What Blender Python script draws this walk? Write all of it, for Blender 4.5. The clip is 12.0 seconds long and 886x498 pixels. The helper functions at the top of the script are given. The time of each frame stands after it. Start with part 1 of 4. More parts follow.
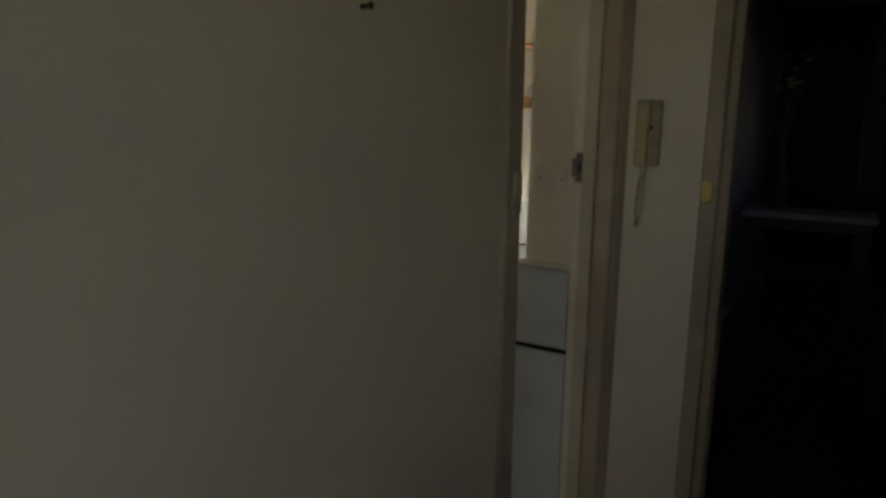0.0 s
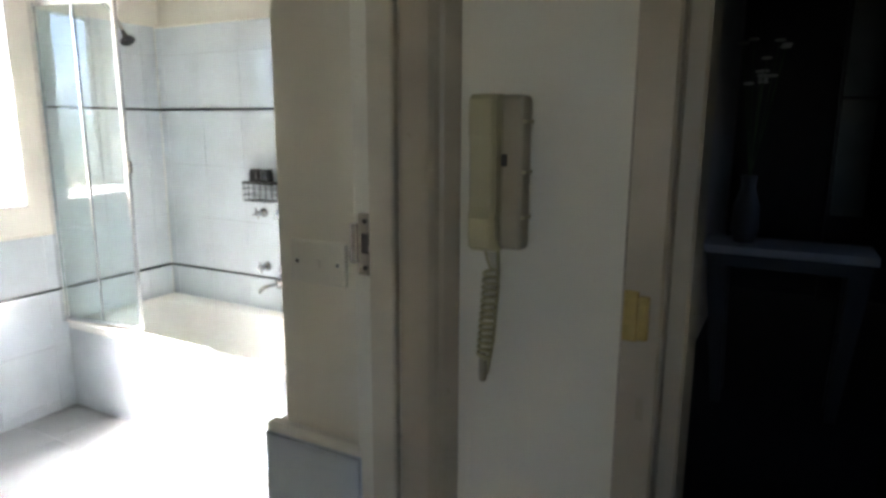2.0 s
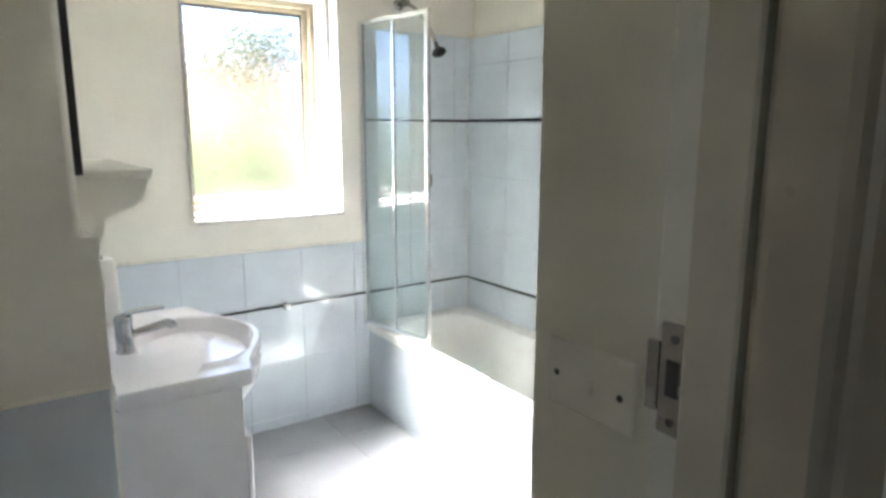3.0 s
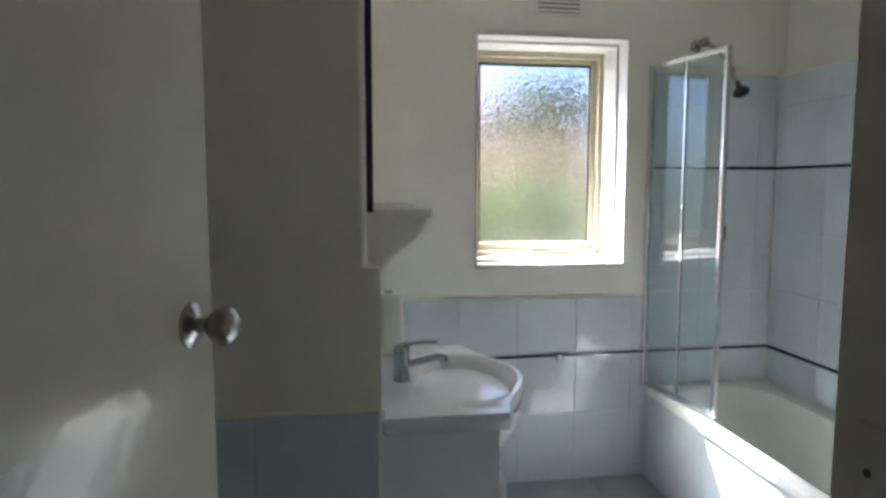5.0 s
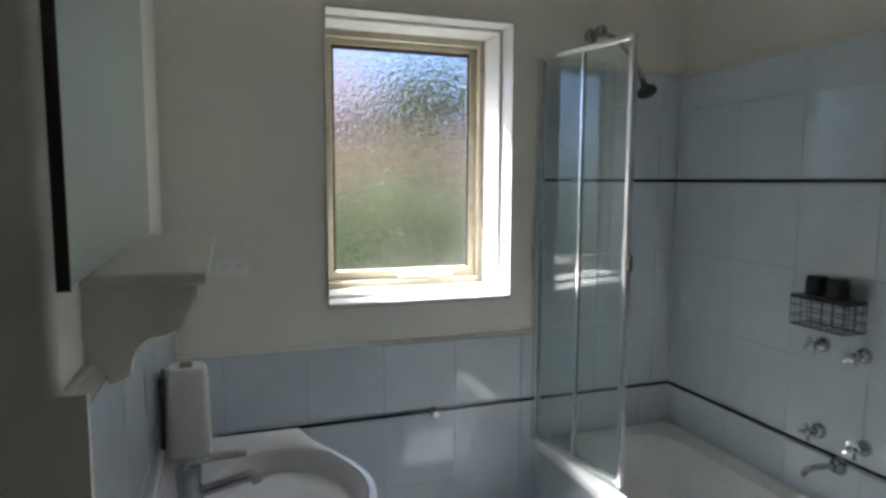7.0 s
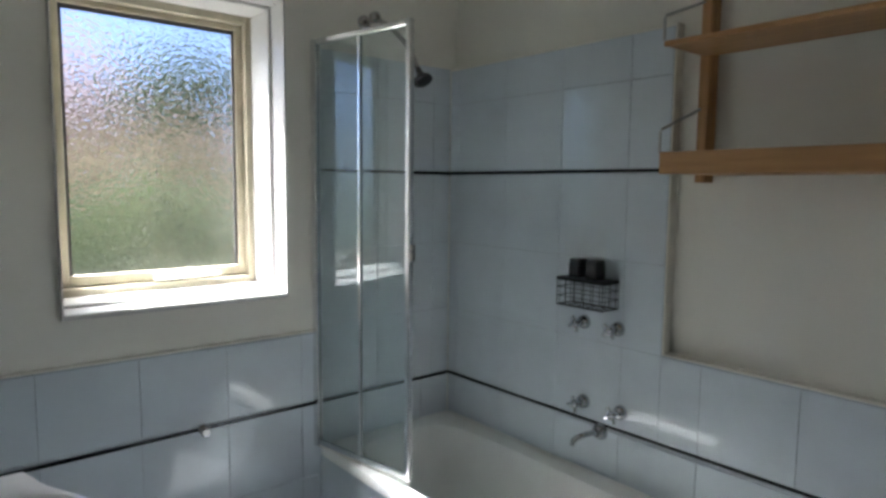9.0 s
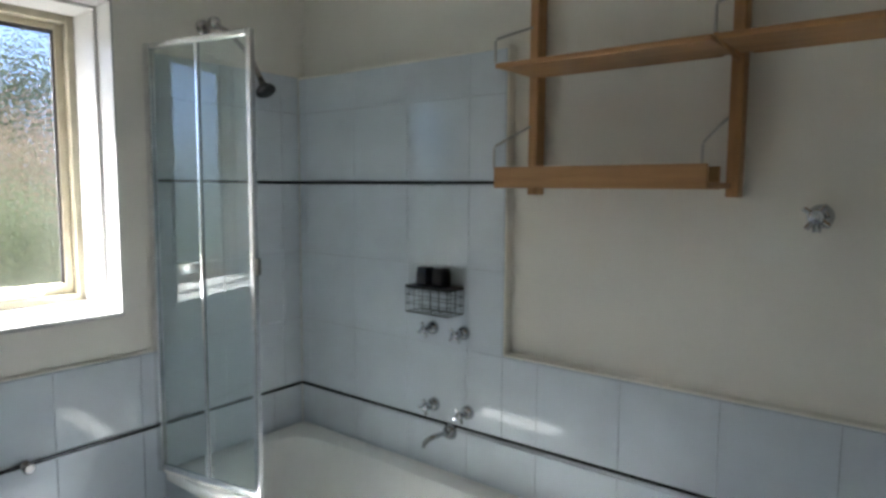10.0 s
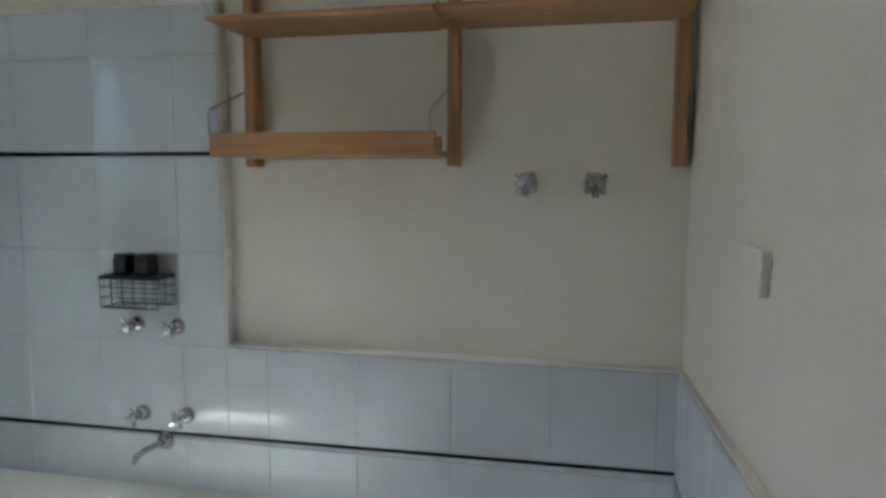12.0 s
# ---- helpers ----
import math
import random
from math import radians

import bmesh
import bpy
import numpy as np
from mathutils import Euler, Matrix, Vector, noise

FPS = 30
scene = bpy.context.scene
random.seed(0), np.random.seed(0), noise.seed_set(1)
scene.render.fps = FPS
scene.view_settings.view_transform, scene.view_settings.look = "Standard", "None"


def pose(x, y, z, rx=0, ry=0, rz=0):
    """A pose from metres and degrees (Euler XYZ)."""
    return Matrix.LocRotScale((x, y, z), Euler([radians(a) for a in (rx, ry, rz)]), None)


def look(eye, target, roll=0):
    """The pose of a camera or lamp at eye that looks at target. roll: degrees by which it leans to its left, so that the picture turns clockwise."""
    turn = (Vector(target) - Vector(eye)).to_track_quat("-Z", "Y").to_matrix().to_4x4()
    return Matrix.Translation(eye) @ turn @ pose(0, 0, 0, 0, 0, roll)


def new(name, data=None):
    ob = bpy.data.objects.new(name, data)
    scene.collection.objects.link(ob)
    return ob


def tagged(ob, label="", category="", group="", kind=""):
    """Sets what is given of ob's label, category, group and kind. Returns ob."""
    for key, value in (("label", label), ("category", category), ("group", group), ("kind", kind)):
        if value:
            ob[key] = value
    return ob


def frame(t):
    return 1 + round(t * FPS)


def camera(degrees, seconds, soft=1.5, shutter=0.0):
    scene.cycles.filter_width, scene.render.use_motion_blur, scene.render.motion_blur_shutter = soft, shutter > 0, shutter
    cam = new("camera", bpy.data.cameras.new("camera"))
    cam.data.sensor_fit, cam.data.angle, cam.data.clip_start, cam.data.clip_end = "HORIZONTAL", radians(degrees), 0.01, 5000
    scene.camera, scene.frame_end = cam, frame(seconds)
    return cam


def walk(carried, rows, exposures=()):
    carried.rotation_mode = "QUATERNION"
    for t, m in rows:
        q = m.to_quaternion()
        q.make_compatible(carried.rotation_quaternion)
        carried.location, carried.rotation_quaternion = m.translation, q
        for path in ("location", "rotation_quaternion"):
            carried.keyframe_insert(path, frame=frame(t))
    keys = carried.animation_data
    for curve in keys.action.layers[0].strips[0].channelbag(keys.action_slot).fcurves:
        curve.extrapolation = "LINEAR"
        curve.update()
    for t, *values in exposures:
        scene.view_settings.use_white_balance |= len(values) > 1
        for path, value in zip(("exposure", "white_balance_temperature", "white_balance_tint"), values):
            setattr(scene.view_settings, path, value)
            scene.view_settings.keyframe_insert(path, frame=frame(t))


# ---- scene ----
cam = camera(69.7, 12.0, soft=3.0)

PATH = [
    (0, (3.551, -3.916, 1.488), (2.512, -2.251, 1.102), 0.5),
    (0.5, (3.566, -3.623, 1.516), (2.645, -1.891, 1.127), 0.5),
    (1, (3.599, -3.241, 1.508), (2.723, -1.485, 1.125), 0.4),
    (1.5, (3.536, -2.905, 1.508), (2.663, -1.147, 1.123), 0.4),
    (2, (3.357, -2.626, 1.526), (2.422, -0.899, 1.146), 0.3),
    (2.5, (3.208, -2.458, 1.526), (1.991, -0.915, 1.153), 0.3),
    (3, (3.104, -2.281, 1.552), (1.476, -1.177, 1.188), 0.1),
    (3.5, (3.131, -2.249, 1.619), (1.328, -1.438, 1.312), 0.4),
    (3.7, (3.169, -2.257, 1.631), (1.33, -1.512, 1.379), 0.5),
    (5.3, (2.975, -2.196, 1.506), (1.001, -1.944, 1.309), 0.1),
    (5.5, (2.909, -2.187, 1.523), (0.934, -1.94, 1.33), 0.2),
    (6, (2.713, -2.099, 1.531), (0.741, -1.835, 1.331), 0.2),
    (6.5, (2.554, -2.002, 1.564), (0.598, -1.636, 1.36), 0.3),
    (7, (2.416, -1.95, 1.6), (0.534, -1.306, 1.391), 0.3),
    (7.2, (2.383, -1.951, 1.586), (0.55, -1.177, 1.387), 0.4),
    (9, (2.284, -1.92, 1.546), (0.748, -0.654, 1.354), 0.6),
    (9.5, (2.32, -1.902, 1.548), (0.905, -0.501, 1.358), 0.6),
    (10, (2.352, -1.902, 1.589), (1.116, -0.341, 1.4), 0.4),
    (10.5, (2.343, -1.916, 1.626), (1.288, -0.228, 1.43), 0.2),
    (11, (2.333, -1.876, 1.609), (1.444, -0.095, 1.412), 0.1),
    (11.5, (2.287, -1.827, 1.577), (1.568, 0.028, 1.37), 0.1),
    (12, (2.226, -1.854, 1.526), (1.828, 0.094, 1.315), 0.2),
]
EXPOSURES = [(0.0, 4.0, 7950, 17), (0.5, 4.5, 7500, 18), (1.0, 4.25, 6600, 16), (1.5, 4.6, 6350, 15), (2.0, 5.0, 6450, 16), (2.5, 5.05, 6400, 16), (3.0, 4.65, 6250, 14), (3.5, 4.1, 6150, 14),
             (5.5, 3.3, 6000, 13), (6.0, 3.2, 5980, 13), (7.0, 2.6, 5950, 12), (9.0, 2.75, 5900, 12), (10.0, 3.15, 5930, 12), (11.0, 3.3, 5940, 11), (12.0, 3.25, 5960, 11)]
walk(cam, [(t, look(eye, target, roll)) for t, eye, target, roll in PATH], EXPOSURES)

# ---- light ----
world = bpy.data.worlds.new("sky")
scene.world = world
world.use_nodes = True
wn, wl = world.node_tree.nodes, world.node_tree.links
wn.clear()
sky = wn.new("ShaderNodeTexSky")
sky.sky_type = "NISHITA"
sky.sun_disc = False
sky.dust_density = 0.2
sky.air_density = 0.45
SUN_WAY = Vector((1.0, 0.37, -1.25)).normalized()
sky.sun_elevation = math.asin(-SUN_WAY.z)
sky.sun_rotation = math.atan2(-SUN_WAY.x, -SUN_WAY.y)
wbg = wn.new("ShaderNodeBackground")
wbg.inputs["Strength"].default_value = 0.05
wout = wn.new("ShaderNodeOutputWorld")
wl.new(sky.outputs["Color"], wbg.inputs["Color"])
wl.new(wbg.outputs["Background"], wout.inputs["Surface"])
sun = new("sun", bpy.data.lights.new("sun", "SUN"))
sun.data.energy, sun.data.angle, sun.data.color = 5.0, radians(0.8), (1.0, 0.96, 0.9)
sun.data.cycles.use_multiple_importance_sampling = False
sun.matrix_world = look((-6, -2, 7), Vector((-6, -2, 7)) + SUN_WAY)


# ---- materials ----
def material(name, colour, rough=0.5, metal=0.0, vary=0.06, scale=6.0, bump=0.0, bump_scale=60.0, tint=None, spec=0.5, piece=0.0, coat=0.0):
    """Principled surface with broad stains, fine grain and relief, all sized in metres."""
    m = bpy.data.materials.new(name)
    m.use_nodes = True
    n, l = m.node_tree.nodes, m.node_tree.links
    b = n["Principled BSDF"]
    b.inputs["Roughness"].default_value = rough
    b.inputs["Metallic"].default_value = metal
    b.inputs["Specular IOR Level"].default_value = spec
    b.inputs["Coat Weight"].default_value = coat
    geo = n.new("ShaderNodeNewGeometry")
    broad = n.new("ShaderNodeTexNoise")
    broad.inputs["Scale"].default_value = scale
    broad.inputs["Detail"].default_value = 5
    fine = n.new("ShaderNodeTexNoise")
    fine.inputs["Scale"].default_value = bump_scale
    fine.inputs["Detail"].default_value = 3
    l.new(geo.outputs["Position"], broad.inputs["Vector"])
    l.new(geo.outputs["Position"], fine.inputs["Vector"])
    mix = n.new("ShaderNodeMix")
    mix.data_type = "RGBA"
    low = tint or tuple(c * (1 - 2.2 * vary) for c in colour)
    mix.inputs["A"].default_value = (*low, 1)
    mix.inputs["B"].default_value = (*(min(1, c * (1 + vary)) for c in colour), 1)
    ramp = n.new("ShaderNodeMapRange")
    ramp.inputs["From Min"].default_value, ramp.inputs["From Max"].default_value = 0.3, 0.7
    l.new(broad.outputs["Fac"], ramp.inputs["Value"])
    l.new(ramp.outputs["Result"], mix.inputs["Factor"])
    colour_out = mix.outputs["Result"]
    if piece:
        info = n.new("ShaderNodeObjectInfo")
        rr = n.new("ShaderNodeMapRange")
        rr.inputs["To Min"].default_value, rr.inputs["To Max"].default_value = 1 - piece, 1 + piece
        l.new(info.outputs["Random"], rr.inputs["Value"])
        hsv = n.new("ShaderNodeHueSaturation")
        l.new(rr.outputs["Result"], hsv.inputs["Value"])
        l.new(colour_out, hsv.inputs["Color"])
        colour_out = hsv.outputs["Color"]
    l.new(colour_out, b.inputs["Base Color"])
    rmap = n.new("ShaderNodeMapRange")
    rmap.inputs["To Min"].default_value, rmap.inputs["To Max"].default_value = max(0.02, rough * 0.8), min(1, rough * 1.2)
    l.new(fine.outputs["Fac"], rmap.inputs["Value"])
    l.new(rmap.outputs["Result"], b.inputs["Roughness"])
    if bump:
        bn = n.new("ShaderNodeBump")
        bn.inputs["Strength"].default_value = 0.5
        bn.inputs["Distance"].default_value = bump
        l.new(fine.outputs["Fac"], bn.inputs["Height"])
        l.new(bn.outputs["Normal"], b.inputs["Normal"])
    return m


def wood_material(name, light, dark, rough=0.45, along="X"):
    m = bpy.data.materials.new(name)
    m.use_nodes = True
    n, l = m.node_tree.nodes, m.node_tree.links
    b = n["Principled BSDF"]
    b.inputs["Roughness"].default_value = rough
    tc = n.new("ShaderNodeNewGeometry")
    mp = n.new("ShaderNodeMapping")
    mp.inputs["Scale"].default_value = {"X": (3, 60, 60), "Y": (60, 3, 60), "Z": (60, 60, 3)}[along]
    nz = n.new("ShaderNodeTexNoise")
    nz.inputs["Scale"].default_value, nz.inputs["Detail"].default_value = 1.0, 6
    l.new(tc.outputs["Position"], mp.inputs["Vector"])
    l.new(mp.outputs["Vector"], nz.inputs["Vector"])
    mix = n.new("ShaderNodeMix")
    mix.data_type = "RGBA"
    mix.inputs["A"].default_value, mix.inputs["B"].default_value = (*dark, 1), (*light, 1)
    r = n.new("ShaderNodeMapRange")
    r.inputs["From Min"].default_value, r.inputs["From Max"].default_value = 0.35, 0.65
    l.new(nz.outputs["Fac"], r.inputs["Value"])
    l.new(r.outputs["Result"], mix.inputs["Factor"])
    l.new(mix.outputs["Result"], b.inputs["Base Color"])
    bn = n.new("ShaderNodeBump")
    bn.inputs["Distance"].default_value = 0.0006
    l.new(nz.outputs["Fac"], bn.inputs["Height"])
    l.new(bn.outputs["Normal"], b.inputs["Normal"])
    return m


def glass_material(name, rough, relief, relief_scale, tint=(1, 1, 1), veil=0.0, veil_tint=(0.9, 0.9, 0.9)):
    m = bpy.data.materials.new(name)
    m.use_nodes = True
    n, l = m.node_tree.nodes, m.node_tree.links
    b = n["Principled BSDF"]
    b.inputs["Base Color"].default_value = (*tint, 1)
    b.inputs["Transmission Weight"].default_value = 1.0
    b.inputs["Roughness"].default_value = rough
    b.inputs["IOR"].default_value = 1.45
    if relief:
        geo = n.new("ShaderNodeNewGeometry")
        vor = n.new("ShaderNodeTexVoronoi")
        vor.feature = "SMOOTH_F1"
        vor.inputs["Scale"].default_value = relief_scale
        vor.inputs["Smoothness"].default_value = 0.6
        nz = n.new("ShaderNodeTexNoise")
        nz.inputs["Scale"].default_value = relief_scale * 0.35
        add = n.new("ShaderNodeVectorMath")
        add.operation = "MULTIPLY_ADD"
        add.inputs[1].default_value = (0.03, 0.03, 0.03)
        l.new(geo.outputs["Position"], nz.inputs["Vector"])
        l.new(nz.outputs["Color"], add.inputs[0])
        l.new(geo.outputs["Position"], add.inputs[2])
        l.new(add.outputs["Vector"], vor.inputs["Vector"])
        bn = n.new("ShaderNodeBump")
        bn.inputs["Strength"].default_value = 1.0
        bn.inputs["Distance"].default_value = relief
        l.new(vor.outputs["Distance"], bn.inputs["Height"])
        l.new(bn.outputs["Normal"], b.inputs["Normal"])
    if veil:
        film = n.new("ShaderNodeBsdfTranslucent")
        film.inputs["Color"].default_value = (*veil_tint, 1)
        both = n.new("ShaderNodeMixShader")
        both.inputs["Fac"].default_value = veil
        l.new(b.outputs["BSDF"], both.inputs[1])
        l.new(film.outputs["BSDF"], both.inputs[2])
        l.new(both.outputs["Shader"], n["Material Output"].inputs["Surface"])
    return m


PAINT = material("wall_paint", (0.80, 0.78, 0.695), 0.55, vary=0.03, scale=2.0, bump=0.0006, bump_scale=90)
HALL = material("hall_paint", (0.74, 0.685, 0.545), 0.5, vary=0.04, scale=1.6, bump=0.0008, bump_scale=70)
STUB = material("passage_paint", (0.775, 0.735, 0.61), 0.5, vary=0.035, scale=1.8, bump=0.0007, bump_scale=80)
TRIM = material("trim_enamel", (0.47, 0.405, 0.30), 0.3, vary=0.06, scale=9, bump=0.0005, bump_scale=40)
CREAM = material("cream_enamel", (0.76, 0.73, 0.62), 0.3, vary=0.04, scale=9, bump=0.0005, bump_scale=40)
CEIL = material("ceiling_paint", (0.82, 0.81, 0.77), 0.7, vary=0.03, bump=0.0006)
TILE = material("wall_tile_glaze", (0.605, 0.665, 0.70), 0.10, vary=0.03, scale=5, bump=0.00035, bump_scale=9, piece=0.008)
GROUT = material("grout", (0.57, 0.62, 0.65), 0.6, vary=0.08, scale=20, bump=0.0008, bump_scale=300)
STRIPE = material("black_glaze", (0.012, 0.013, 0.016), 0.15, vary=0.1, scale=30)
FLOOR = material("floor_tile", (0.40, 0.41, 0.42), 0.25, vary=0.03, scale=5, bump=0.0001, bump_scale=14, piece=0.03)
ENAMEL = material("bath_enamel", (0.85, 0.86, 0.83), 0.12, vary=0.02, scale=5)
CERAMIC = material("white_ceramic", (0.84, 0.84, 0.86), 0.12, vary=0.02, scale=6)
LAMINATE = material("white_laminate", (0.78, 0.79, 0.80), 0.3, vary=0.03, scale=5)
CHROME = material("chrome", (0.52, 0.53, 0.55), 0.07, metal=1.0, vary=0.04, scale=60)
STEEL = material("brushed_nickel", (0.42, 0.40, 0.38), 0.26, metal=1.0, vary=0.04, scale=12)
ALU = material("bright_aluminium", (0.78, 0.79, 0.80), 0.22, metal=1.0, vary=0.05, scale=40)
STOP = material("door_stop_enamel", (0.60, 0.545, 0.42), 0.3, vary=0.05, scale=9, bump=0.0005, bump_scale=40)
WINFRAME = material("window_frame_cream", (0.44, 0.40, 0.29), 0.4, vary=0.07, scale=15, bump=0.0002, bump_scale=80)
DARKRUB = material("dark_gasket", (0.05, 0.045, 0.04), 0.6)
REVEAL = material("gloss_white_reveal", (0.54, 0.53, 0.505), 0.3, vary=0.03, scale=8, bump=0.0004, bump_scale=40)
OAK = wood_material("bamboo_long", (0.50, 0.28, 0.11), (0.38, 0.20, 0.075), along="X")
OAK_UP = wood_material("bamboo_upright", (0.50, 0.28, 0.11), (0.38, 0.20, 0.075), along="Z")
BLACK = material("black_wire", (0.012, 0.012, 0.013), 0.4, vary=0.1)
BOTTLE = material("black_plastic", (0.015, 0.015, 0.017), 0.25, vary=0.1)
PHONE = material("aged_cream_plastic", (0.52, 0.47, 0.28), 0.4, vary=0.05, scale=12, bump=0.0001, bump_scale=200)
PHONE_D = material("beige_plastic", (0.42, 0.365, 0.255), 0.45, vary=0.06, scale=12)
SWITCH = material("white_plastic", (0.86, 0.85, 0.80), 0.3, vary=0.03)
WIRE = material("grey_white_wire", (0.50, 0.50, 0.47), 0.4, vary=0.05)
BRASS = material("brass", (0.78, 0.60, 0.26), 0.16, metal=1.0, vary=0.1, scale=60)
DOORPAINT = material("door_gloss_paint", (0.60, 0.57, 0.49), 0.13, vary=0.03, scale=4, bump=0.0014, bump_scale=34)
# Veil serves as soap film and also paints in pale turquoise reflections.
GLASS = glass_material("clear_glass", 0.0, 0, 1, (0.91, 0.98, 0.97), veil=0.10, veil_tint=(0.72, 0.90, 0.93))
FROST = glass_material("dimpled_glass", 0.03, 0.0021, 80, veil=0.004)
# Mostly matt green-grey: the reflected wall is put into the base colour.
MIRROR = material("mirror_reflection_tone", (0.38, 0.44, 0.38), 0.45, metal=0.2, vary=0.02, scale=2)
DARKFLOOR = material("dark_carpet", (0.020, 0.018, 0.017), 0.9, vary=0.2, scale=30, bump=0.002, bump_scale=300)
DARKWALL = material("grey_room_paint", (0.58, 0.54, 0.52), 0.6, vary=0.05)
# Near-black base: the room's lack of light is put into the colour.
DARKROOM = material("unlit_room_shade", (0.035, 0.033, 0.034), 0.7, vary=0.08)
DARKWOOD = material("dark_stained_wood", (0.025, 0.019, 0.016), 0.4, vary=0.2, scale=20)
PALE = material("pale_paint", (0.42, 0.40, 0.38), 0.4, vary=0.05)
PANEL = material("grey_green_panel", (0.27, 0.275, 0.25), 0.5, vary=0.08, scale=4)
# Shaded copy of the table's pale paint, for its legs and apron.
DIM = material("shaded_table_paint", (0.05, 0.048, 0.046), 0.5, vary=0.08)
PETAL = material("cream_petal", (0.42, 0.42, 0.36), 0.6)
LEAF = material("leaf_green", (0.05, 0.10, 0.035), 0.5, vary=0.25, scale=15)
HEDGE = material("hedge_leaf", (0.095, 0.130, 0.046), 0.55, vary=0.35, scale=6)
SHRUB = material("dry_shrub", (0.25, 0.205, 0.115), 0.6, vary=0.3, scale=6)
BRICK = material("pink_brick", (0.46, 0.235, 0.20), 0.8, vary=0.15, scale=8)
ROOF = material("mauve_roof", (0.20, 0.13, 0.16), 0.7, vary=0.2, scale=5)
for leafy in (HEDGE, SHRUB):
    ln, ll = leafy.node_tree.nodes, leafy.node_tree.links
    lb = ln["Principled BSDF"]
    tr = ln.new("ShaderNodeBsdfTranslucent")
    ll.new(lb.inputs["Base Color"].links[0].from_socket, tr.inputs["Color"])
    ms = ln.new("ShaderNodeMixShader")
    ms.inputs["Fac"].default_value = 0.5
    ll.new(lb.outputs["BSDF"], ms.inputs[1])
    ll.new(tr.outputs["BSDF"], ms.inputs[2])
    ll.new(ms.outputs["Shader"], ln["Material Output"].inputs["Surface"])
GRASS = material("lawn", (0.09, 0.15, 0.04), 0.8, vary=0.3, scale=3)


# ---- building helpers ----
def part(name, bm, mat, parent=None, label="", smooth=False):
    me = bpy.data.meshes.new(name)
    bmesh.ops.recalc_face_normals(bm, faces=bm.faces)
    bm.to_mesh(me)
    bm.free()
    me.materials.append(mat)
    if smooth:
        for p in me.polygons:
            p.use_smooth = True
        me.set_sharp_from_angle(angle=radians(40))
    ob = new(name, me)
    if parent is not None:
        ob.parent = parent
    if label:
        ob["label"] = label
    return ob


def thing(name, label, category, at=(0, 0, 0), group="", kind=""):
    e = new(name)
    e.empty_display_size = 0.05
    e.location = at
    return tagged(e, label, category, group, kind)


def put(ob, parent):
    """Parent a part that was built in world places under a thing that stands elsewhere."""
    ob.parent = parent
    ob.matrix_parent_inverse = Matrix.Translation(-parent.location)
    return ob


def add_box(bm, x0, x1, y0, y1, z0, z1, bevel=0.0, seg=1):
    r = bmesh.ops.create_cube(bm, size=1.0)
    vs = r["verts"]
    for v in vs:
        v.co = Vector(((x0 + x1) / 2 + v.co.x * (x1 - x0), (y0 + y1) / 2 + v.co.y * (y1 - y0), (z0 + z1) / 2 + v.co.z * (z1 - z0)))
    if bevel:
        es = list({e for v in vs for e in v.link_edges})
        bmesh.ops.bevel(bm, geom=es, offset=bevel, segments=seg, affect="EDGES", profile=0.5)
    return bm


def box(x0, x1, y0, y1, z0, z1, bevel=0.0, seg=1):
    return add_box(bmesh.new(), x0, x1, y0, y1, z0, z1, bevel, seg)


def boxes(*rows, bevel=0.0):
    bm = bmesh.new()
    for r in rows:
        add_box(bm, *r, bevel)
    return bm


def add_lathe(bm, profile, m=Matrix(), n=20):
    """A turned body: profile of (radius, height) along the local z axis."""
    rings = []
    for r, h in profile:
        rings.append([bm.verts.new(m @ Vector((r * math.cos(2 * math.pi * i / n), r * math.sin(2 * math.pi * i / n), h))) for i in range(n)])
    for a, b in zip(rings, rings[1:]):
        for i in range(n):
            bm.faces.new((a[i], a[(i + 1) % n], b[(i + 1) % n], b[i]))
    bm.faces.new(rings[0][::-1])
    bm.faces.new(rings[-1])
    return bm


def lathe(profile, m=Matrix(), n=20):
    return add_lathe(bmesh.new(), profile, m, n)


def add_tube(bm, pts, r, n=8, closed=False):
    """A round bar along a line of points."""
    pts = [Vector(p) for p in pts]
    rings = []
    up = Vector((0.13, 0.31, 0.94))
    for i, p in enumerate(pts):
        a = pts[i - 1] if (i > 0 or closed) else p
        b = pts[(i + 1) % len(pts)] if (i < len(pts) - 1 or closed) else p
        d = (b - a).normalized()
        u = d.cross(up)
        if u.length < 0.2:
            u = d.cross(Vector((0.9, 0.3, 0.1)))
        u.normalize()
        w = d.cross(u)
        rings.append([bm.verts.new(p + r * (math.cos(2 * math.pi * k / n) * u + math.sin(2 * math.pi * k / n) * w)) for k in range(n)])
    pairs = list(zip(rings, rings[1:])) + ([(rings[-1], rings[0])] if closed else [])
    for a, b in pairs:
        for k in range(n):
            bm.faces.new((a[k], a[(k + 1) % n], b[(k + 1) % n], b[k]))
    if not closed:
        bm.faces.new(rings[0][::-1])
        bm.faces.new(rings[-1])
    return bm


def tube(pts, r, n=8, closed=False):
    return add_tube(bmesh.new(), pts, r, n, closed)


def rings_mesh(rings, cap_first=True, cap_last=True):
    bm = bmesh.new()
    vr = [[bm.verts.new(p) for p in ring] for ring in rings]
    n = len(vr[0])
    for a, b in zip(vr, vr[1:]):
        for i in range(n):
            bm.faces.new((a[i], a[(i + 1) % n], b[(i + 1) % n], b[i]))
    if cap_first:
        bm.faces.new(vr[0][::-1])
    if cap_last:
        bm.faces.new(vr[-1])
    return bm


def facing(x, y, z, nx, ny, nz=0):
    """A pose whose local z axis points along the given normal."""
    return Matrix.Translation((x, y, z)) @ Vector((nx, ny, nz)).to_track_quat("Z", "Y").to_matrix().to_4x4()


TILE_MESHES = {}


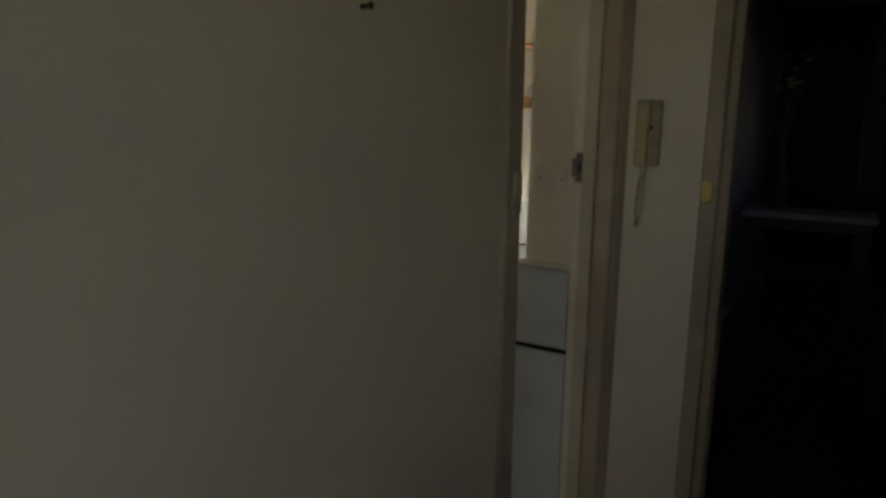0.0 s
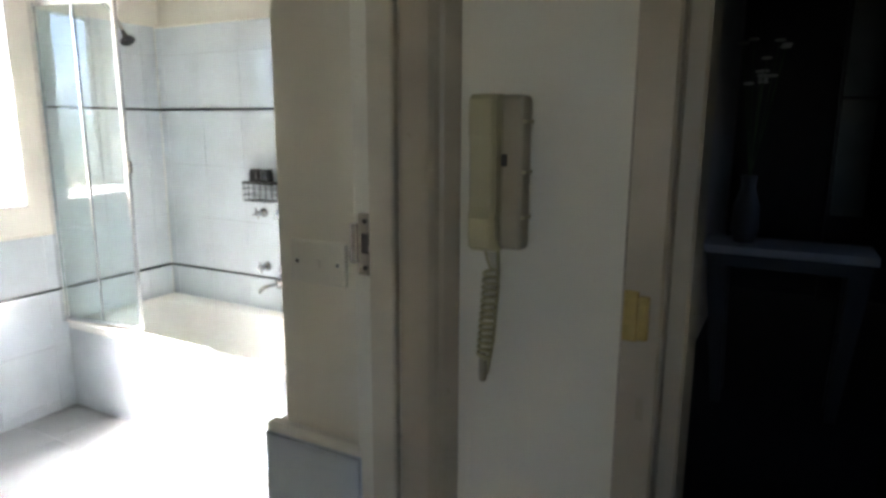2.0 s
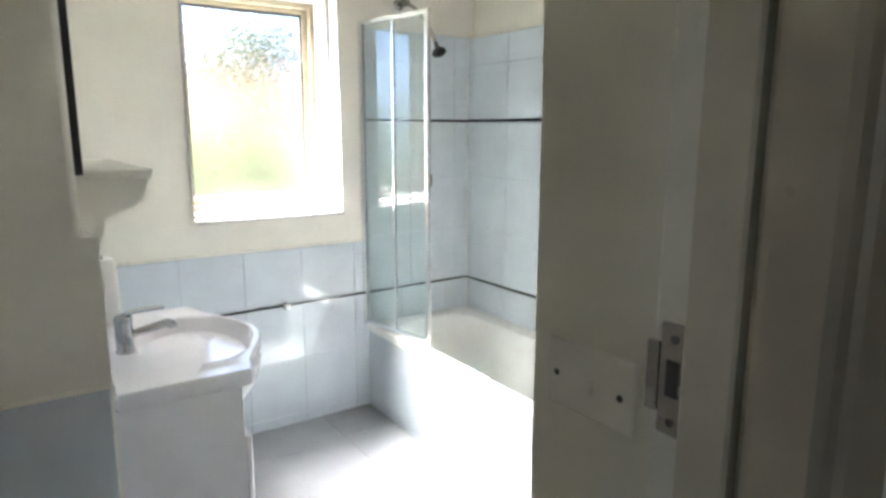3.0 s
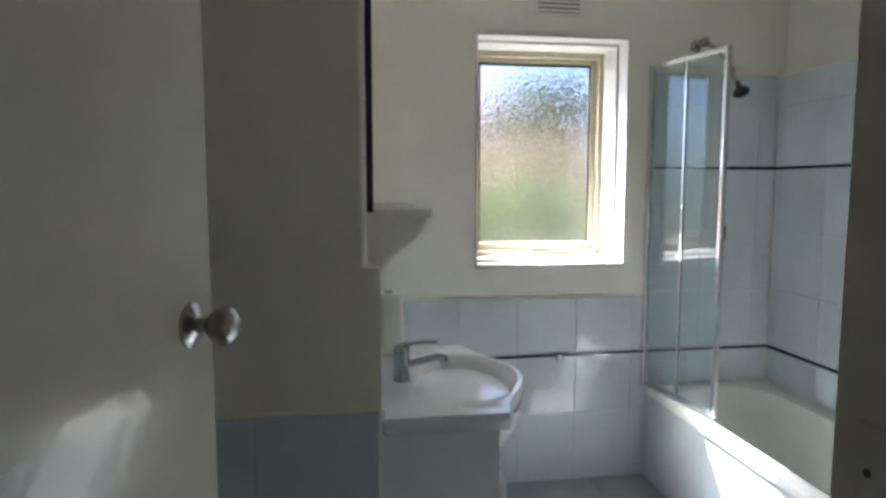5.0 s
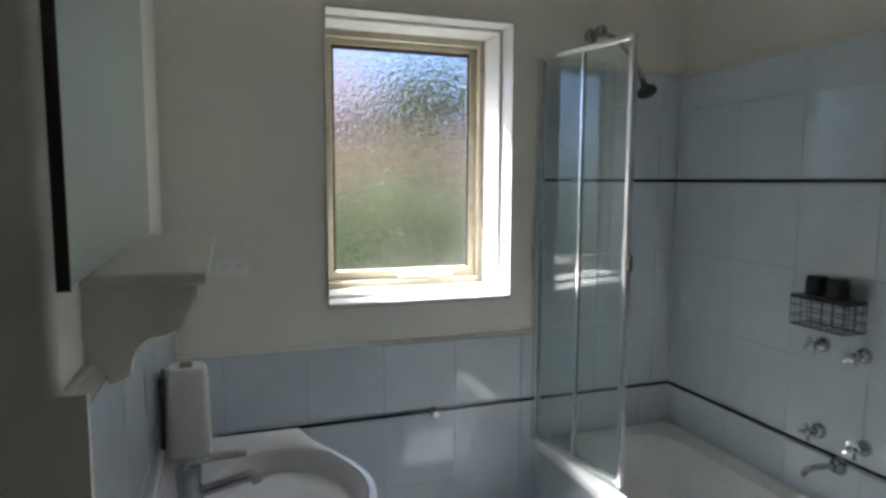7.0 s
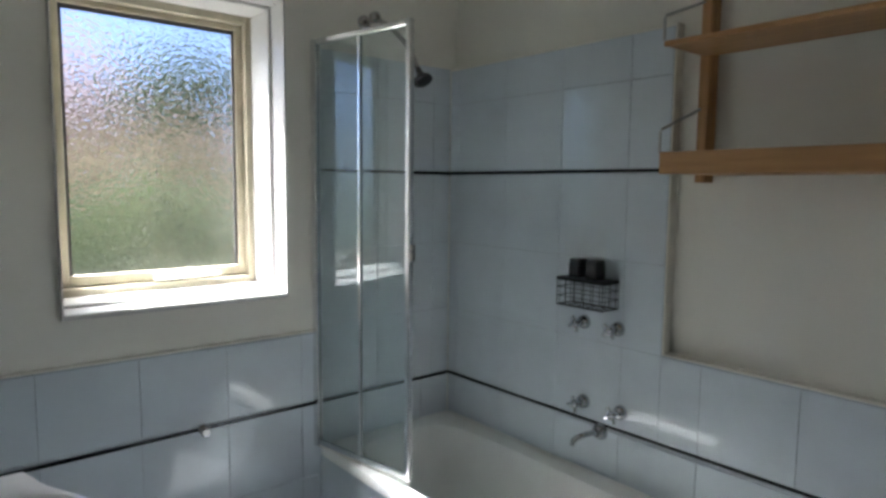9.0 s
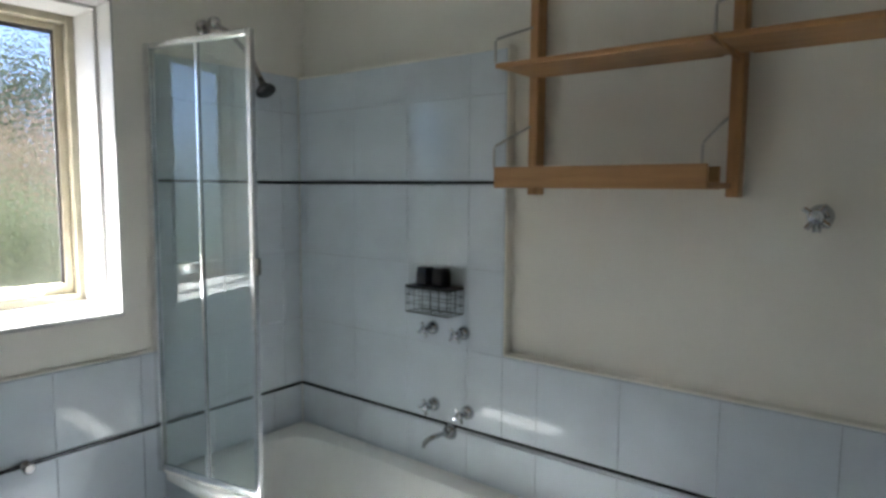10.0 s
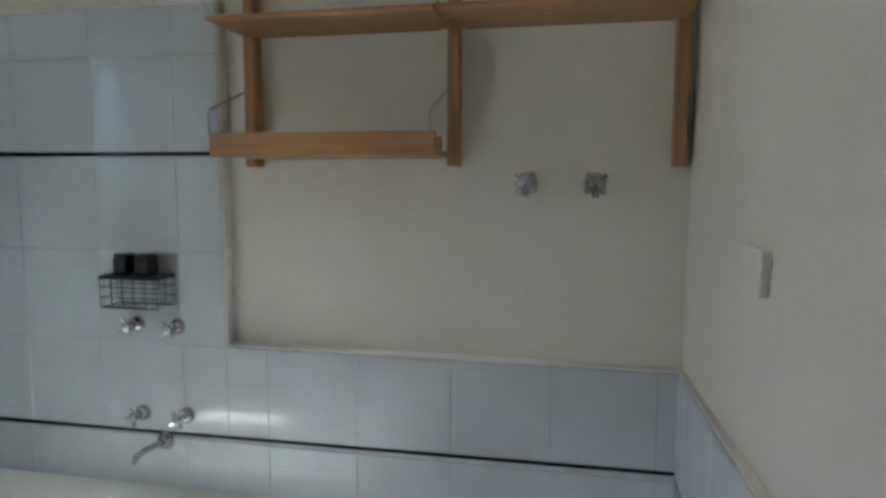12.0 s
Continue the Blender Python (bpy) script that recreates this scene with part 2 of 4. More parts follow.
def tile_mesh(w, h, d, mat):
    key = (round(w, 4), round(h, 4), d, mat.name)
    if key not in TILE_MESHES:
        e = 0.0018
        a, b = w / 2, h / 2
        verts = [(-a, -b, 0), (a, -b, 0), (a, b, 0), (-a, b, 0), (-a, -b, d - e), (a, -b, d - e), (a, b, d - e), (-a, b, d - e),
                 (-a + e, -b + e, d), (a - e, -b + e, d), (a - e, b - e, d), (-a + e, b - e, d)]
        faces = [(8, 9, 10, 11)]
        for k in (0, 4):
            for i in range(4):
                j = (i + 1) % 4
                faces.append((k + i, k + j, k + 4 + j, k + 4 + i))
        me = bpy.data.meshes.new("tile")
        me.from_pydata(verts, [], faces)
        me.materials.append(mat)
        TILE_MESHES[key] = me
    return TILE_MESHES[key]


def lay_tiles(parent, origin, u, v, us, vs, mat=TILE, depth=0.007, gap=0.0010, name="tile"):
    """Tiles between the joint lines us and vs, on the plane through origin along u and v."""
    u, v = Vector(u), Vector(v)
    nrm = u.cross(v)
    rot = Matrix((u, v, nrm)).transposed().to_4x4()
    for a0, a1 in zip(us, us[1:]):
        for b0, b1 in zip(vs, vs[1:]):
            if a1 - a0 < 0.012 or b1 - b0 < 0.012:
                continue
            ob = new(name, tile_mesh(a1 - a0 - gap, b1 - b0 - gap, depth, mat))
            c = Vector(origin) + u * (a0 + a1) / 2 + v * (b0 + b1) / 2
            wob = 0.0003
            tilt = Euler((random.uniform(-wob, wob), random.uniform(-wob, wob), 0)).to_matrix().to_4x4()
            ob.parent = parent
            ob.matrix_basis = Matrix.Translation(c) @ rot @ tilt


def grid(lo, hi, first, pitch):
    out = [lo]
    k = math.ceil((lo - first) / pitch)
    while first + k * pitch < hi - 0.004:
        x = first + k * pitch
        if x > lo + 0.012:
            out.append(x)
        k += 1
    return out + [hi]


H_CEIL = 2.70
ROWS_LOW = [0.0, 0.055, 0.358, 0.661]
ROWS_BAND = [0.676, 0.983]
ROWS_TALL = [0.676, 0.983, 1.293, 1.604]
ROWS_TOP = [1.619, 1.922, 2.075]

# ---- structure ----
# window wall: opening 0.77 m wide, 1.13 m high
WY0, WY1, WZ0, WZ1 = -1.590, -0.822, 1.115, 2.243
wall_w = tagged(part("wall_west", boxes((-0.36, -0.014, -2.40, WY0, 0, H_CEIL), (-0.36, -0.014, WY1, 0.20, 0, H_CEIL),
    (-0.36, -0.014, WY0, WY1, 0, WZ0), (-0.36, -0.014, WY0, WY1, WZ1, H_CEIL)), PAINT), "cream painted bathroom wall with pale blue tiles below the window", "wall", kind="structure")
part("tile_bed", boxes((-0.014, -0.0065, -2.13, -0.705, 0, 0.957), (-0.014, -0.0065, -0.705, 0.0, 0, 2.085)), GROUT, wall_w)
bm = box(-0.0065, 0.0016, -2.13, -0.003, 0.6625, 0.6735)
for v in bm.verts:
    v.co.z += 0.0065 * v.co.y
part("tile_stripe", bm, STRIPE, wall_w, "thin black glazed listello")
part("tile_stripe", box(-0.0065, 0.0012, -0.703, -0.003, 1.606, 1.617), STRIPE, wall_w)
part("ledge", box(-0.014, -0.002, -2.13, -0.706, 0.957, 0.966, 0.002), PAINT, wall_w)

wall_b = tagged(part("wall_north", box(-0.014, 2.86, 0.045, 0.20, 0, H_CEIL), PAINT), "cream bathroom wall tiled pale blue round the bath", "wall", kind="structure")
part("tile_bed", boxes((0.0, 1.124, 0.0065, 0.045, 0, 2.075), (1.124, 2.545, 0.0065, 0.045, 0, 0.986)), GROUT, wall_b)
bm = box(0.0, 2.535, -0.0018, 0.0065, 0.6625, 0.6735)
for v in bm.verts:
    v.co.z += 0.0085 * v.co.x
part("tile_stripe", bm, STRIPE, wall_b, "thin black glazed listello")
part("tile_stripe", box(0.0, 1.122, -0.0014, 0.0065, 1.606, 1.617), STRIPE, wall_b)
part("ledge", box(1.124, 2.545, 0.002, 0.045, 0.986, 0.993, 0.002), PAINT, wall_b)
part("tile_bead", boxes((1.1245, 1.131, 0.001, 0.045, 0.9935, 2.087), (0.0, 1.1240, 0.001, 0.045, 2.0755, 2.087), bevel=0.002), PAINT, wall_b)

bm = box(2.565, 2.86, -1.70, 0.0445, 0, H_CEIL)
for v in bm.verts:
    if v.co.x < 2.7:
        v.co.x = 2.600 if v.co.y < -1 else 2.546
wall_r = tagged(part("wall_east", bm, PAINT), "plain cream wall with a low band of tiles", "wall", kind="structure")
EAST = math.atan(0.040 / 1.838)


def east_face(bm):
    """Swing what was built along y onto the east wall, which is a little out of square."""
    for v in bm.verts:
        v.co.x -= 0.0218 * v.co.y
    return bm


part("tile_bed", east_face(box(2.5365, 2.556, -1.838, 0.0065, 0, 0.985)), GROUT, wall_r)
part("tile_stripe", east_face(box(2.531, 2.5365, -1.84, 0.001, 0.663, 0.674)), STRIPE, wall_r)
part("ledge", east_face(box(2.532, 2.557, -1.838, 0.002, 0.985, 0.992)), PAINT, wall_r)

wall_n = tagged(part("wall_hall", box(2.600, 3.182, -1.815, -1.70, 0, H_CEIL), STUB), "cream wall that runs from the hall into the bathroom", "wall", kind="structure")
part("tile_bed", box(2.5765, 2.779, -1.838, -1.815, 0, 0.985), GROUT, wall_n)
part("tile_stripe", box(2.571, 2.779, -1.844, -1.838, 0.681, 0.692), STRIPE, wall_n)
part("ledge", box(2.572, 2.779, -1.843, -1.815, 0.985, 1.004, 0.006), PAINT, wall_n)

wall_v = tagged(part("wall_south", box(-0.014, 1.475, -2.40, -2.162, 0, H_CEIL), PAINT), "cream wall behind the washbasin with low tiles", "wall", kind="structure")
part("tile_bed", box(-0.007, 1.475, -2.162, -2.1365, 0, 1.300), GROUT, wall_v)
bm = box(0.0, 1.4755, -2.162, -2.131, 1.3005, 1.318)
for v in bm.verts:
    if v.co.z > 1.31 and v.co.y > -2.14:
        v.co.y = -2.150
part("ledge", bm, PAINT, wall_v)

wall_l = tagged(part("wall_pier", box(1.30, 1.475, -2.90, -2.40, 0, H_CEIL), PAINT), "plain cream wall beside the basin recess", "wall", kind="structure")
PX = 1.494
corner = [(1.475, -2.180), (PX, -2.180)] + [(PX - 0.017 + 0.017 * math.cos(a), -2.179 + 0.017 * math.sin(a)) for a in (0.0, 0.26, 0.52, 0.79, 1.05, 1.31, 1.57)] + [(1.475, -2.162)]
part("wall_face", boxes((1.475, PX, -2.90, -2.1305, 0, 1.3183), (1.475, PX, -2.90, -2.1802, 1.3183, H_CEIL)), PAINT, wall_l)
part("rounded_corner", rings_mesh([[(x, y, z) for x, y in corner] for z in (1.3185, H_CEIL)]), PAINT, wall_l, smooth=True)
part("tile_bed", box(PX, 1.4985, -2.90, -2.1365, 0, 0.957), GROUT, wall_l)
part("ledge", box(PX, 1.505, -2.90, -2.134, 0.957, 0.966, 0.002), PAINT, wall_l)
tagged(part("wall_behind_door", box(1.30, 2.78, -3.05, -2.90, 0, H_CEIL), PAINT), "cream wall behind the open door", "wall", kind="structure")

# doorway wall between hall and bathroom, opening y -2.65 .. -1.85
wall_d = tagged(part("wall_doorway", boxes((2.78, 2.93, -6.0, -2.628, 0, H_CEIL), (2.78, 2.93, -2.628, -1.815, 2.09, H_CEIL)), HALL), "plain grey-cream hall wall up to the bathroom doorway", "wall", kind="structure")
# No window is known here: two unseen openings let sky light into the hall.
tagged(part("wall_hall_end", boxes((2.78, 3.59, -6.15, -6.0, 0, H_CEIL), (4.01, 4.55, -6.15, -6.0, 0, H_CEIL), (3.59, 4.01, -6.15, -6.0, 0, 1.1), (3.59, 4.01, -6.15, -6.0, 2.0, H_CEIL)), HALL), "unseen hall end wall with a small opening added to light the hall", "wall", kind="structure")
tagged(part("wall_hall_side", boxes((4.40, 4.55, -6.0, -5.23, 0, H_CEIL), (4.40, 4.55, -4.77, -1.70, 0, H_CEIL), (4.40, 4.55, -5.23, -4.77, 0, 0.9), (4.40, 4.55, -5.23, -4.77, 2.1, H_CEIL)), HALL), "unseen hall side wall with an opening added to light the hall", "wall", kind="structure")
tagged(part("wall_beside_room", boxes((4.02, 4.40, -1.815, -1.70, 0, H_CEIL), (3.182, 4.02, -1.815, -1.70, 2.09, H_CEIL)), HALL), "hall wall round the dark room's doorway", "wall", kind="structure")

# the dark room beyond
tagged(part("wall_room_west", box(2.86, 2.875, -1.70, 4.00, 0, H_CEIL), DARKWALL), "grey wall of the unlit room", "wall", kind="structure")
# Far and east walls are coloured near black so the room reads unlit.
tagged(part("wall_room_far", box(2.86, 5.2, 4.00, 4.15, 0, H_CEIL), DARKROOM), "far wall of the unlit room, its gloom put into the colour", "wall", kind="structure")
# Its window is out of view, placed to throw light on the west wall.
tagged(part("wall_room_east", boxes((5.05, 5.2, -1.70, 0.60, 0, H_CEIL), (5.05, 5.2, 0.82, 4.00, 0, H_CEIL), (5.05, 5.2, 0.60, 0.82, 0, 1.2), (5.05, 5.2, 0.60, 0.82, 1.85, H_CEIL)), DARKROOM), "side wall of the unlit room, gloom put into the colour, with an unseen narrow window", "wall", kind="structure")
tagged(part("wall_room_south", box(4.40, 5.2, -1.85, -1.70, 0, H_CEIL), DARKWALL), "near wall of the unlit room", "wall", kind="structure")

floor_bath = tagged(part("floor", box(-0.36, 2.78, -2.90, 0.2, -0.12, -0.008), GROUT), "pale grey tiled bathroom floor", "floor", kind="structure")
tagged(part("floor_hall", boxes((2.78, 4.55, -6.15, -1.70, -0.12, -0.002), (2.86, 5.2, -1.70, 4.15, -0.12, -0.002)), DARKFLOOR), "dark carpeted hall floor", "floor", kind="structure")
tagged(part("ceiling", boxes((-0.36, 2.86, -3.05, 0.2, H_CEIL, H_CEIL + 0.12), (2.86, 5.2, -6.15, 4.15, H_CEIL, H_CEIL + 0.12), (2.70, 2.86, -6.15, -3.05, H_CEIL, H_CEIL + 0.12)), CEIL), "plain white ceiling", "ceiling", kind="structure")

# ---- window ----
window = thing("window_1", "cream framed awning window with dimpled obscure glass", "window", kind="structure")
part("window_reveal", boxes((-0.30, 0.004, WY0 - 0.001, WY0 + 0.006, WZ0, WZ1), (-0.30, 0.004, WY1 - 0.006, WY1 + 0.001, WZ0, WZ1),
    (-0.30, 0.004, WY0 + 0.006, WY1 - 0.006, WZ1 - 0.008, WZ1 + 0.001)), REVEAL, window, "white gloss painted reveal")
# raised inner lining, a step back from the wall's face
part("jamb_lining", boxes((-0.272, -0.105, WY0 + 0.0062, WY0 + 0.018, WZ0 + 0.031, WZ1 - 0.021), (-0.272, -0.105, WY1 - 0.018, WY1 - 0.0062, WZ0 + 0.031, WZ1 - 0.021),
    (-0.272, -0.105, WY0 + 0.0062, WY1 - 0.0062, WZ1 - 0.0208, WZ1 - 0.0082), (-0.265, -0.105, WY0 + 0.0068, WY1 - 0.0068, WZ0 + 0.0182, WZ0 + 0.0308), bevel=0.003), REVEAL, window, "white painted inner lining with a stepped edge")
part("window_sill", box(-0.30, 0.010, WY0 + 0.0065, WY1 - 0.0065, WZ0 - 0.001, WZ0 + 0.018, 0.004), REVEAL, window, "white painted sill")
for nm, b in (("frame_stile", (-0.345, -0.275, WY0 + 0.006, WY0 + 0.042, WZ0 + 0.018, WZ1 - 0.008)), ("frame_stile", (-0.345, -0.275, WY1 - 0.042, WY1 - 0.006, WZ0 + 0.018, WZ1 - 0.008)),
              ("frame_head", (-0.345, -0.275, WY0 + 0.042, WY1 - 0.042, WZ1 - 0.050, WZ1 - 0.008)), ("frame_bottom", (-0.345, -0.268, WY0 + 0.042, WY1 - 0.042, WZ0 + 0.018, WZ0 + 0.058))):
    part(nm, box(*b, 0.003), WINFRAME, window)
SY0, SY1, SZ0, SZ1 = WY0 + 0.044, WY1 - 0.044, WZ0 + 0.060, WZ1 - 0.052
sash = part("sash", boxes((-0.335, -0.304, SY0, SY0 + 0.030, SZ0, SZ1), (-0.335, -0.304, SY1 - 0.030, SY1, SZ0, SZ1),
    (-0.335, -0.304, SY0 + 0.030, SY1 - 0.030, SZ1 - 0.022, SZ1), (-0.335, -0.304, SY0 + 0.030, SY1 - 0.030, SZ0, SZ0 + 0.040), bevel=0.002), WINFRAME, window)
part("gasket", boxes((-0.322, -0.311, SY0 + 0.030, SY0 + 0.041, SZ0 + 0.040, SZ1 - 0.022), (-0.322, -0.311, SY1 - 0.041, SY1 - 0.030, SZ0 + 0.040, SZ1 - 0.022),
    (-0.322, -0.311, SY0 + 0.041, SY1 - 0.041, SZ1 - 0.038, SZ1 - 0.022)), DARKRUB, sash, "dark glazing gasket")
pane = part("pane", box(-0.319, -0.313, SY0 + 0.034, SY1 - 0.034, SZ0 + 0.038, SZ1 - 0.026), FROST, sash, "dimpled obscure glass pane")
pane.visible_shadow = False
win = part("winder", boxes((-0.295, -0.268, -1.235, -1.065, SZ0 + 0.006, SZ0 + 0.020), (-0.290, -0.255, -1.225, -1.190, SZ0 + 0.010, SZ0 + 0.034), (-0.290, -0.255, -1.150, -1.100, SZ0 + 0.010, SZ0 + 0.030), (-0.285, -0.250, -1.06, -0.99, SZ0 + 0.012, SZ0 + 0.024), bevel=0.003), SWITCH, window, "cream plastic window winder")
part("winder_slot", boxes((-0.256, -0.2535, -1.178, -1.166, SZ0 + 0.020, SZ0 + 0.028), (-0.256, -0.2535, -1.136, -1.126, SZ0 + 0.018, SZ0 + 0.026)), DARKRUB, win)

vent = thing("wall_vent", "white louvred wall vent above the window", "vent", (0, -1.18, 2.43))
put(part("backing", box(-0.013, -0.010, -1.295, -1.070, 2.345, 2.515), DARKRUB), vent)
put(part("frame", boxes((-0.013, -0.004, -1.300, -1.288, 2.340, 2.520), (-0.013, -0.004, -1.077, -1.065, 2.340, 2.520), (-0.013, -0.004, -1.288, -1.077, 2.340, 2.352), (-0.013, -0.004, -1.288, -1.077, 2.508, 2.520)), PAINT), vent)
for i in range(7):
    z = 2.358 + i * 0.0215
    put(part("slat", box(-0.012, -0.0035, -1.287, -1.078, z, z + 0.013), PAINT), vent)

# ---- bath ----
BX, BY, BZ = 1.655, -0.690, 0.483


def super_ring(cx, cy, rx, ry, z, p, n=64):
    out = []
    for i in range(n):
        a = 2 * math.pi * (i + 0.5) / n
        c, s = math.cos(a), math.sin(a)
        out.append((cx + rx * math.copysign(abs(c) ** (2 / p), c), cy + ry * math.copysign(abs(s) ** (2 / p), s), z))
    return out


bath = thing("bathtub", "built-in white enamel bathtub with a tiled front", "bathtub", (0.83, -0.35, 0))
cx, cy = BX / 2, BY / 2
shell = rings_mesh([super_ring(cx, cy, BX / 2 - 0.004, -BY / 2 + 0.004, BZ - 0.035, 60), super_ring(cx, cy, BX / 2 - 0.004, -BY / 2 + 0.004, BZ - 0.010, 60), super_ring(cx, cy, BX / 2 - 0.010, -BY / 2 - 0.002, BZ, 50),
    super_ring(cx, cy, 0.755, 0.278, BZ - 0.002, 7), super_ring(cx, cy, 0.740, 0.264, BZ - 0.012, 6), super_ring(cx, cy, 0.725, 0.252, BZ - 0.06, 5.5), super_ring(cx, cy, 0.690, 0.232, BZ - 0.22, 5),
    super_ring(cx, cy, 0.650, 0.205, BZ - 0.34, 4.5), super_ring(cx, cy, 0.58, 0.15, BZ - 0.375, 4), super_ring(cx, cy, 0.2, 0.05, BZ - 0.382, 3)], cap_first=False)
put(part("tub", shell, ENAMEL, None, "glossy white enamel tub", smooth=True), bath)
front = put(part("apron", boxes((0.0, BX - 0.008, BY + 0.012, BY + 0.06, 0, BZ - 0.036), (BX - 0.06, BX - 0.008, BY + 0.06, 0.0, 0, BZ - 0.036)), GROUT, None, "tiled apron below the bath rim"), bath)
lay_tiles(front, (0, BY + 0.012, 0), (1, 0, 0), (0, 0, 1), [0.0, 0.59, 1.16, BX - 0.002], [0.002, BZ - 0.036], TILE, 0.009)
lay_tiles(front, (BX - 0.008, BY + 0.012, 0), (0, 1, 0), (0, 0, 1), [0.0, 0.35, 0.675], [0.002, BZ - 0.036], TILE, 0.008)

# ---- shower screen ----
screen = thing("bath_screen", "framed clear glass bath screen hinged on the wall", "shower screen", (0.02, -0.655, BZ))
S_A, S_B = Vector((0.025, -0.698, 0)), Vector((0.525, -0.612, 0))
along = (S_B - S_A).normalized()
rotm = Matrix.Translation(S_A) @ Matrix.Rotation(math.atan2(along.y, along.x), 4, "Z")
S_L = (S_B - S_A).length


def screen_part(name, bm, mat, label="", parent=None):
    bm.transform(rotm)
    return put(part(name, bm, mat, None, label), screen)


ZT = 2.110
screen_part("wall_channel", box(-0.026, 0.004, -0.015, 0.015, BZ + 0.004, ZT, 0.002), ALU, "bright aluminium wall channel")
screen_part("outer_stile", box(S_L - 0.022, S_L, -0.012, 0.012, BZ + 0.012, ZT, 0.003), ALU)
screen_part("middle_stile", box(S_L * 0.47, S_L * 0.47 + 0.014, -0.009, 0.009, BZ + 0.034, ZT - 0.022, 0.002), ALU)
screen_part("top_rail", box(0.004, S_L - 0.022, -0.010, 0.010, ZT - 0.022, ZT, 0.003), ALU)
screen_part("bottom_rail", box(0.004, S_L - 0.022, -0.010, 0.010, BZ + 0.012, BZ + 0.034, 0.003), ALU)
for a, b in ((0.005, S_L * 0.47 - 0.001), (S_L * 0.47 + 0.015, S_L - 0.023)):
    g = screen_part("pane", box(a, b, -0.0025, 0.0025, BZ + 0.034, ZT - 0.022), GLASS, "clear glass pane")
    g.visible_shadow = False
screen_part("catch", box(S_L, S_L + 0.012, -0.010, 0.010, 1.29, 1.35, 0.003), STEEL)
screen_part("seal", box(0.0, S_L, -0.006, 0.006, BZ, BZ + 0.012), SWITCH)

# ---- shower and taps ----
shower = thing("shower_head", "grey wall shower with a round rose", "shower", (0.0, -0.45, 2.22))
put(part("wall_flange", lathe([(0.030, 0), (0.030, 0.006), (0.022, 0.014), (0.014, 0.018)], facing(0.0, -0.47, 2.215, 1, 0)), STEEL, smooth=True), shower)
put(part("arm", tube([(0.0, -0.47, 2.215), (0.10, -0.475, 2.210), (0.20, -0.48, 2.165), (0.32, -0.485, 2.075), (0.40, -0.49, 1.970)], 0.010, 10), STEEL, smooth=True), shower)
put(part("swivel", boxes((0.07, 0.115, -0.497, -0.458, 2.195, 2.238), bevel=0.010), STEEL), shower)
put(part("rose", lathe([(0.010, -0.05), (0.014, -0.02), (0.034, 0.0), (0.036, 0.010), (0.030, 0.014)], facing(0.425, -0.492, 1.935, 0.55, 0, -0.83), 24), BOTTLE, None, "dark round spray plate", smooth=True), shower)


def wall_tap(x, y, z, name="wall_tap", label="chrome cross-handled wall tap", group="wall taps", size=1.0, turn=0.4):
    """A tap on a wall that faces -y: a flange, a spindle and a cross handle."""
    t = thing(name, label, "tap", (x, y, z), group)
    m = facing(0, 0, 0, 0, -1) @ Matrix.Scale(size, 4)
    part("flange", lathe([(0.027, 0), (0.027, 0.005), (0.023, 0.020), (0.014, 0.028)], m, 24), CHROME, t, smooth=True)
    part("spindle", lathe([(0.011, 0.026), (0.011, 0.048), (0.015, 0.050), (0.015, 0.068), (0.008, 0.072)], m, 16), CHROME, t, smooth=True)
    bm = bmesh.new()
    for k in range(4):
        a = math.pi / 2 * k + turn
        add_tube(bm, [m @ Vector((0.008 * math.cos(a), 0.008 * math.sin(a), 0.056)), m @ Vector((0.024 * math.cos(a), 0.024 * math.sin(a), 0.060)), m @ Vector((0.031 * math.cos(a), 0.031 * math.sin(a), 0.062))], 0.0062 * size, 8)
    part("handle", bm, CHROME, t, smooth=True)
    part("button", lathe([(0.008, 0.0715), (0.0075, 0.075), (0.004, 0.077)], m, 12), CHROME, t, smooth=True)
    return t


for x, z, turn in ((0.802, 1.048, 0.4), (0.952, 1.047, 0.75), (0.810, 0.742, 0.2), (0.975, 0.745, 0.55)):
    wall_tap(x, 0.0, z, turn=turn)
for x, turn in ((2.089, 0.95), (2.286, 0.70)):
    t = wall_tap(x, 0.045, 1.522, "washing_machine_tap", "chrome washing machine tap on the painted wall", "washing machine taps", 1.22, turn)
    part("outlet", tube([(0, -0.045, -0.008), (0, -0.058, -0.022), (0, -0.060, -0.040)], 0.0105, 12), CHROME, t, smooth=True)

spout = thing("bath_spout", "chrome swivel bath spout", "tap", (0.890, 0, 0.648))
part("flange", lathe([(0.032, 0), (0.032, 0.005), (0.024, 0.020), (0.016, 0.030)], facing(0, 0, 0, 0, -1), 24), CHROME, spout, smooth=True)
part("spout_pipe", tube([(0, -0.025, 0), (-0.008, -0.055, 0.002), (-0.018, -0.085, -0.002), (-0.027, -0.110, -0.009), (-0.031, -0.122, -0.020), (-0.032, -0.125, -0.032)], 0.0105, 12), CHROME, spout, smooth=True)

knob_w = thing("wall_stop", "small chrome knob fixed on the tiles", "knob", (0, -1.163, 0.660))
part("base", lathe([(0.017, 0), (0.017, 0.004), (0.009, 0.008), (0.009, 0.020), (0.017, 0.024), (0.019, 0.034), (0.014, 0.042)], facing(0, 0, 0, 1, 0), 20), STEEL, knob_w, smooth=True)

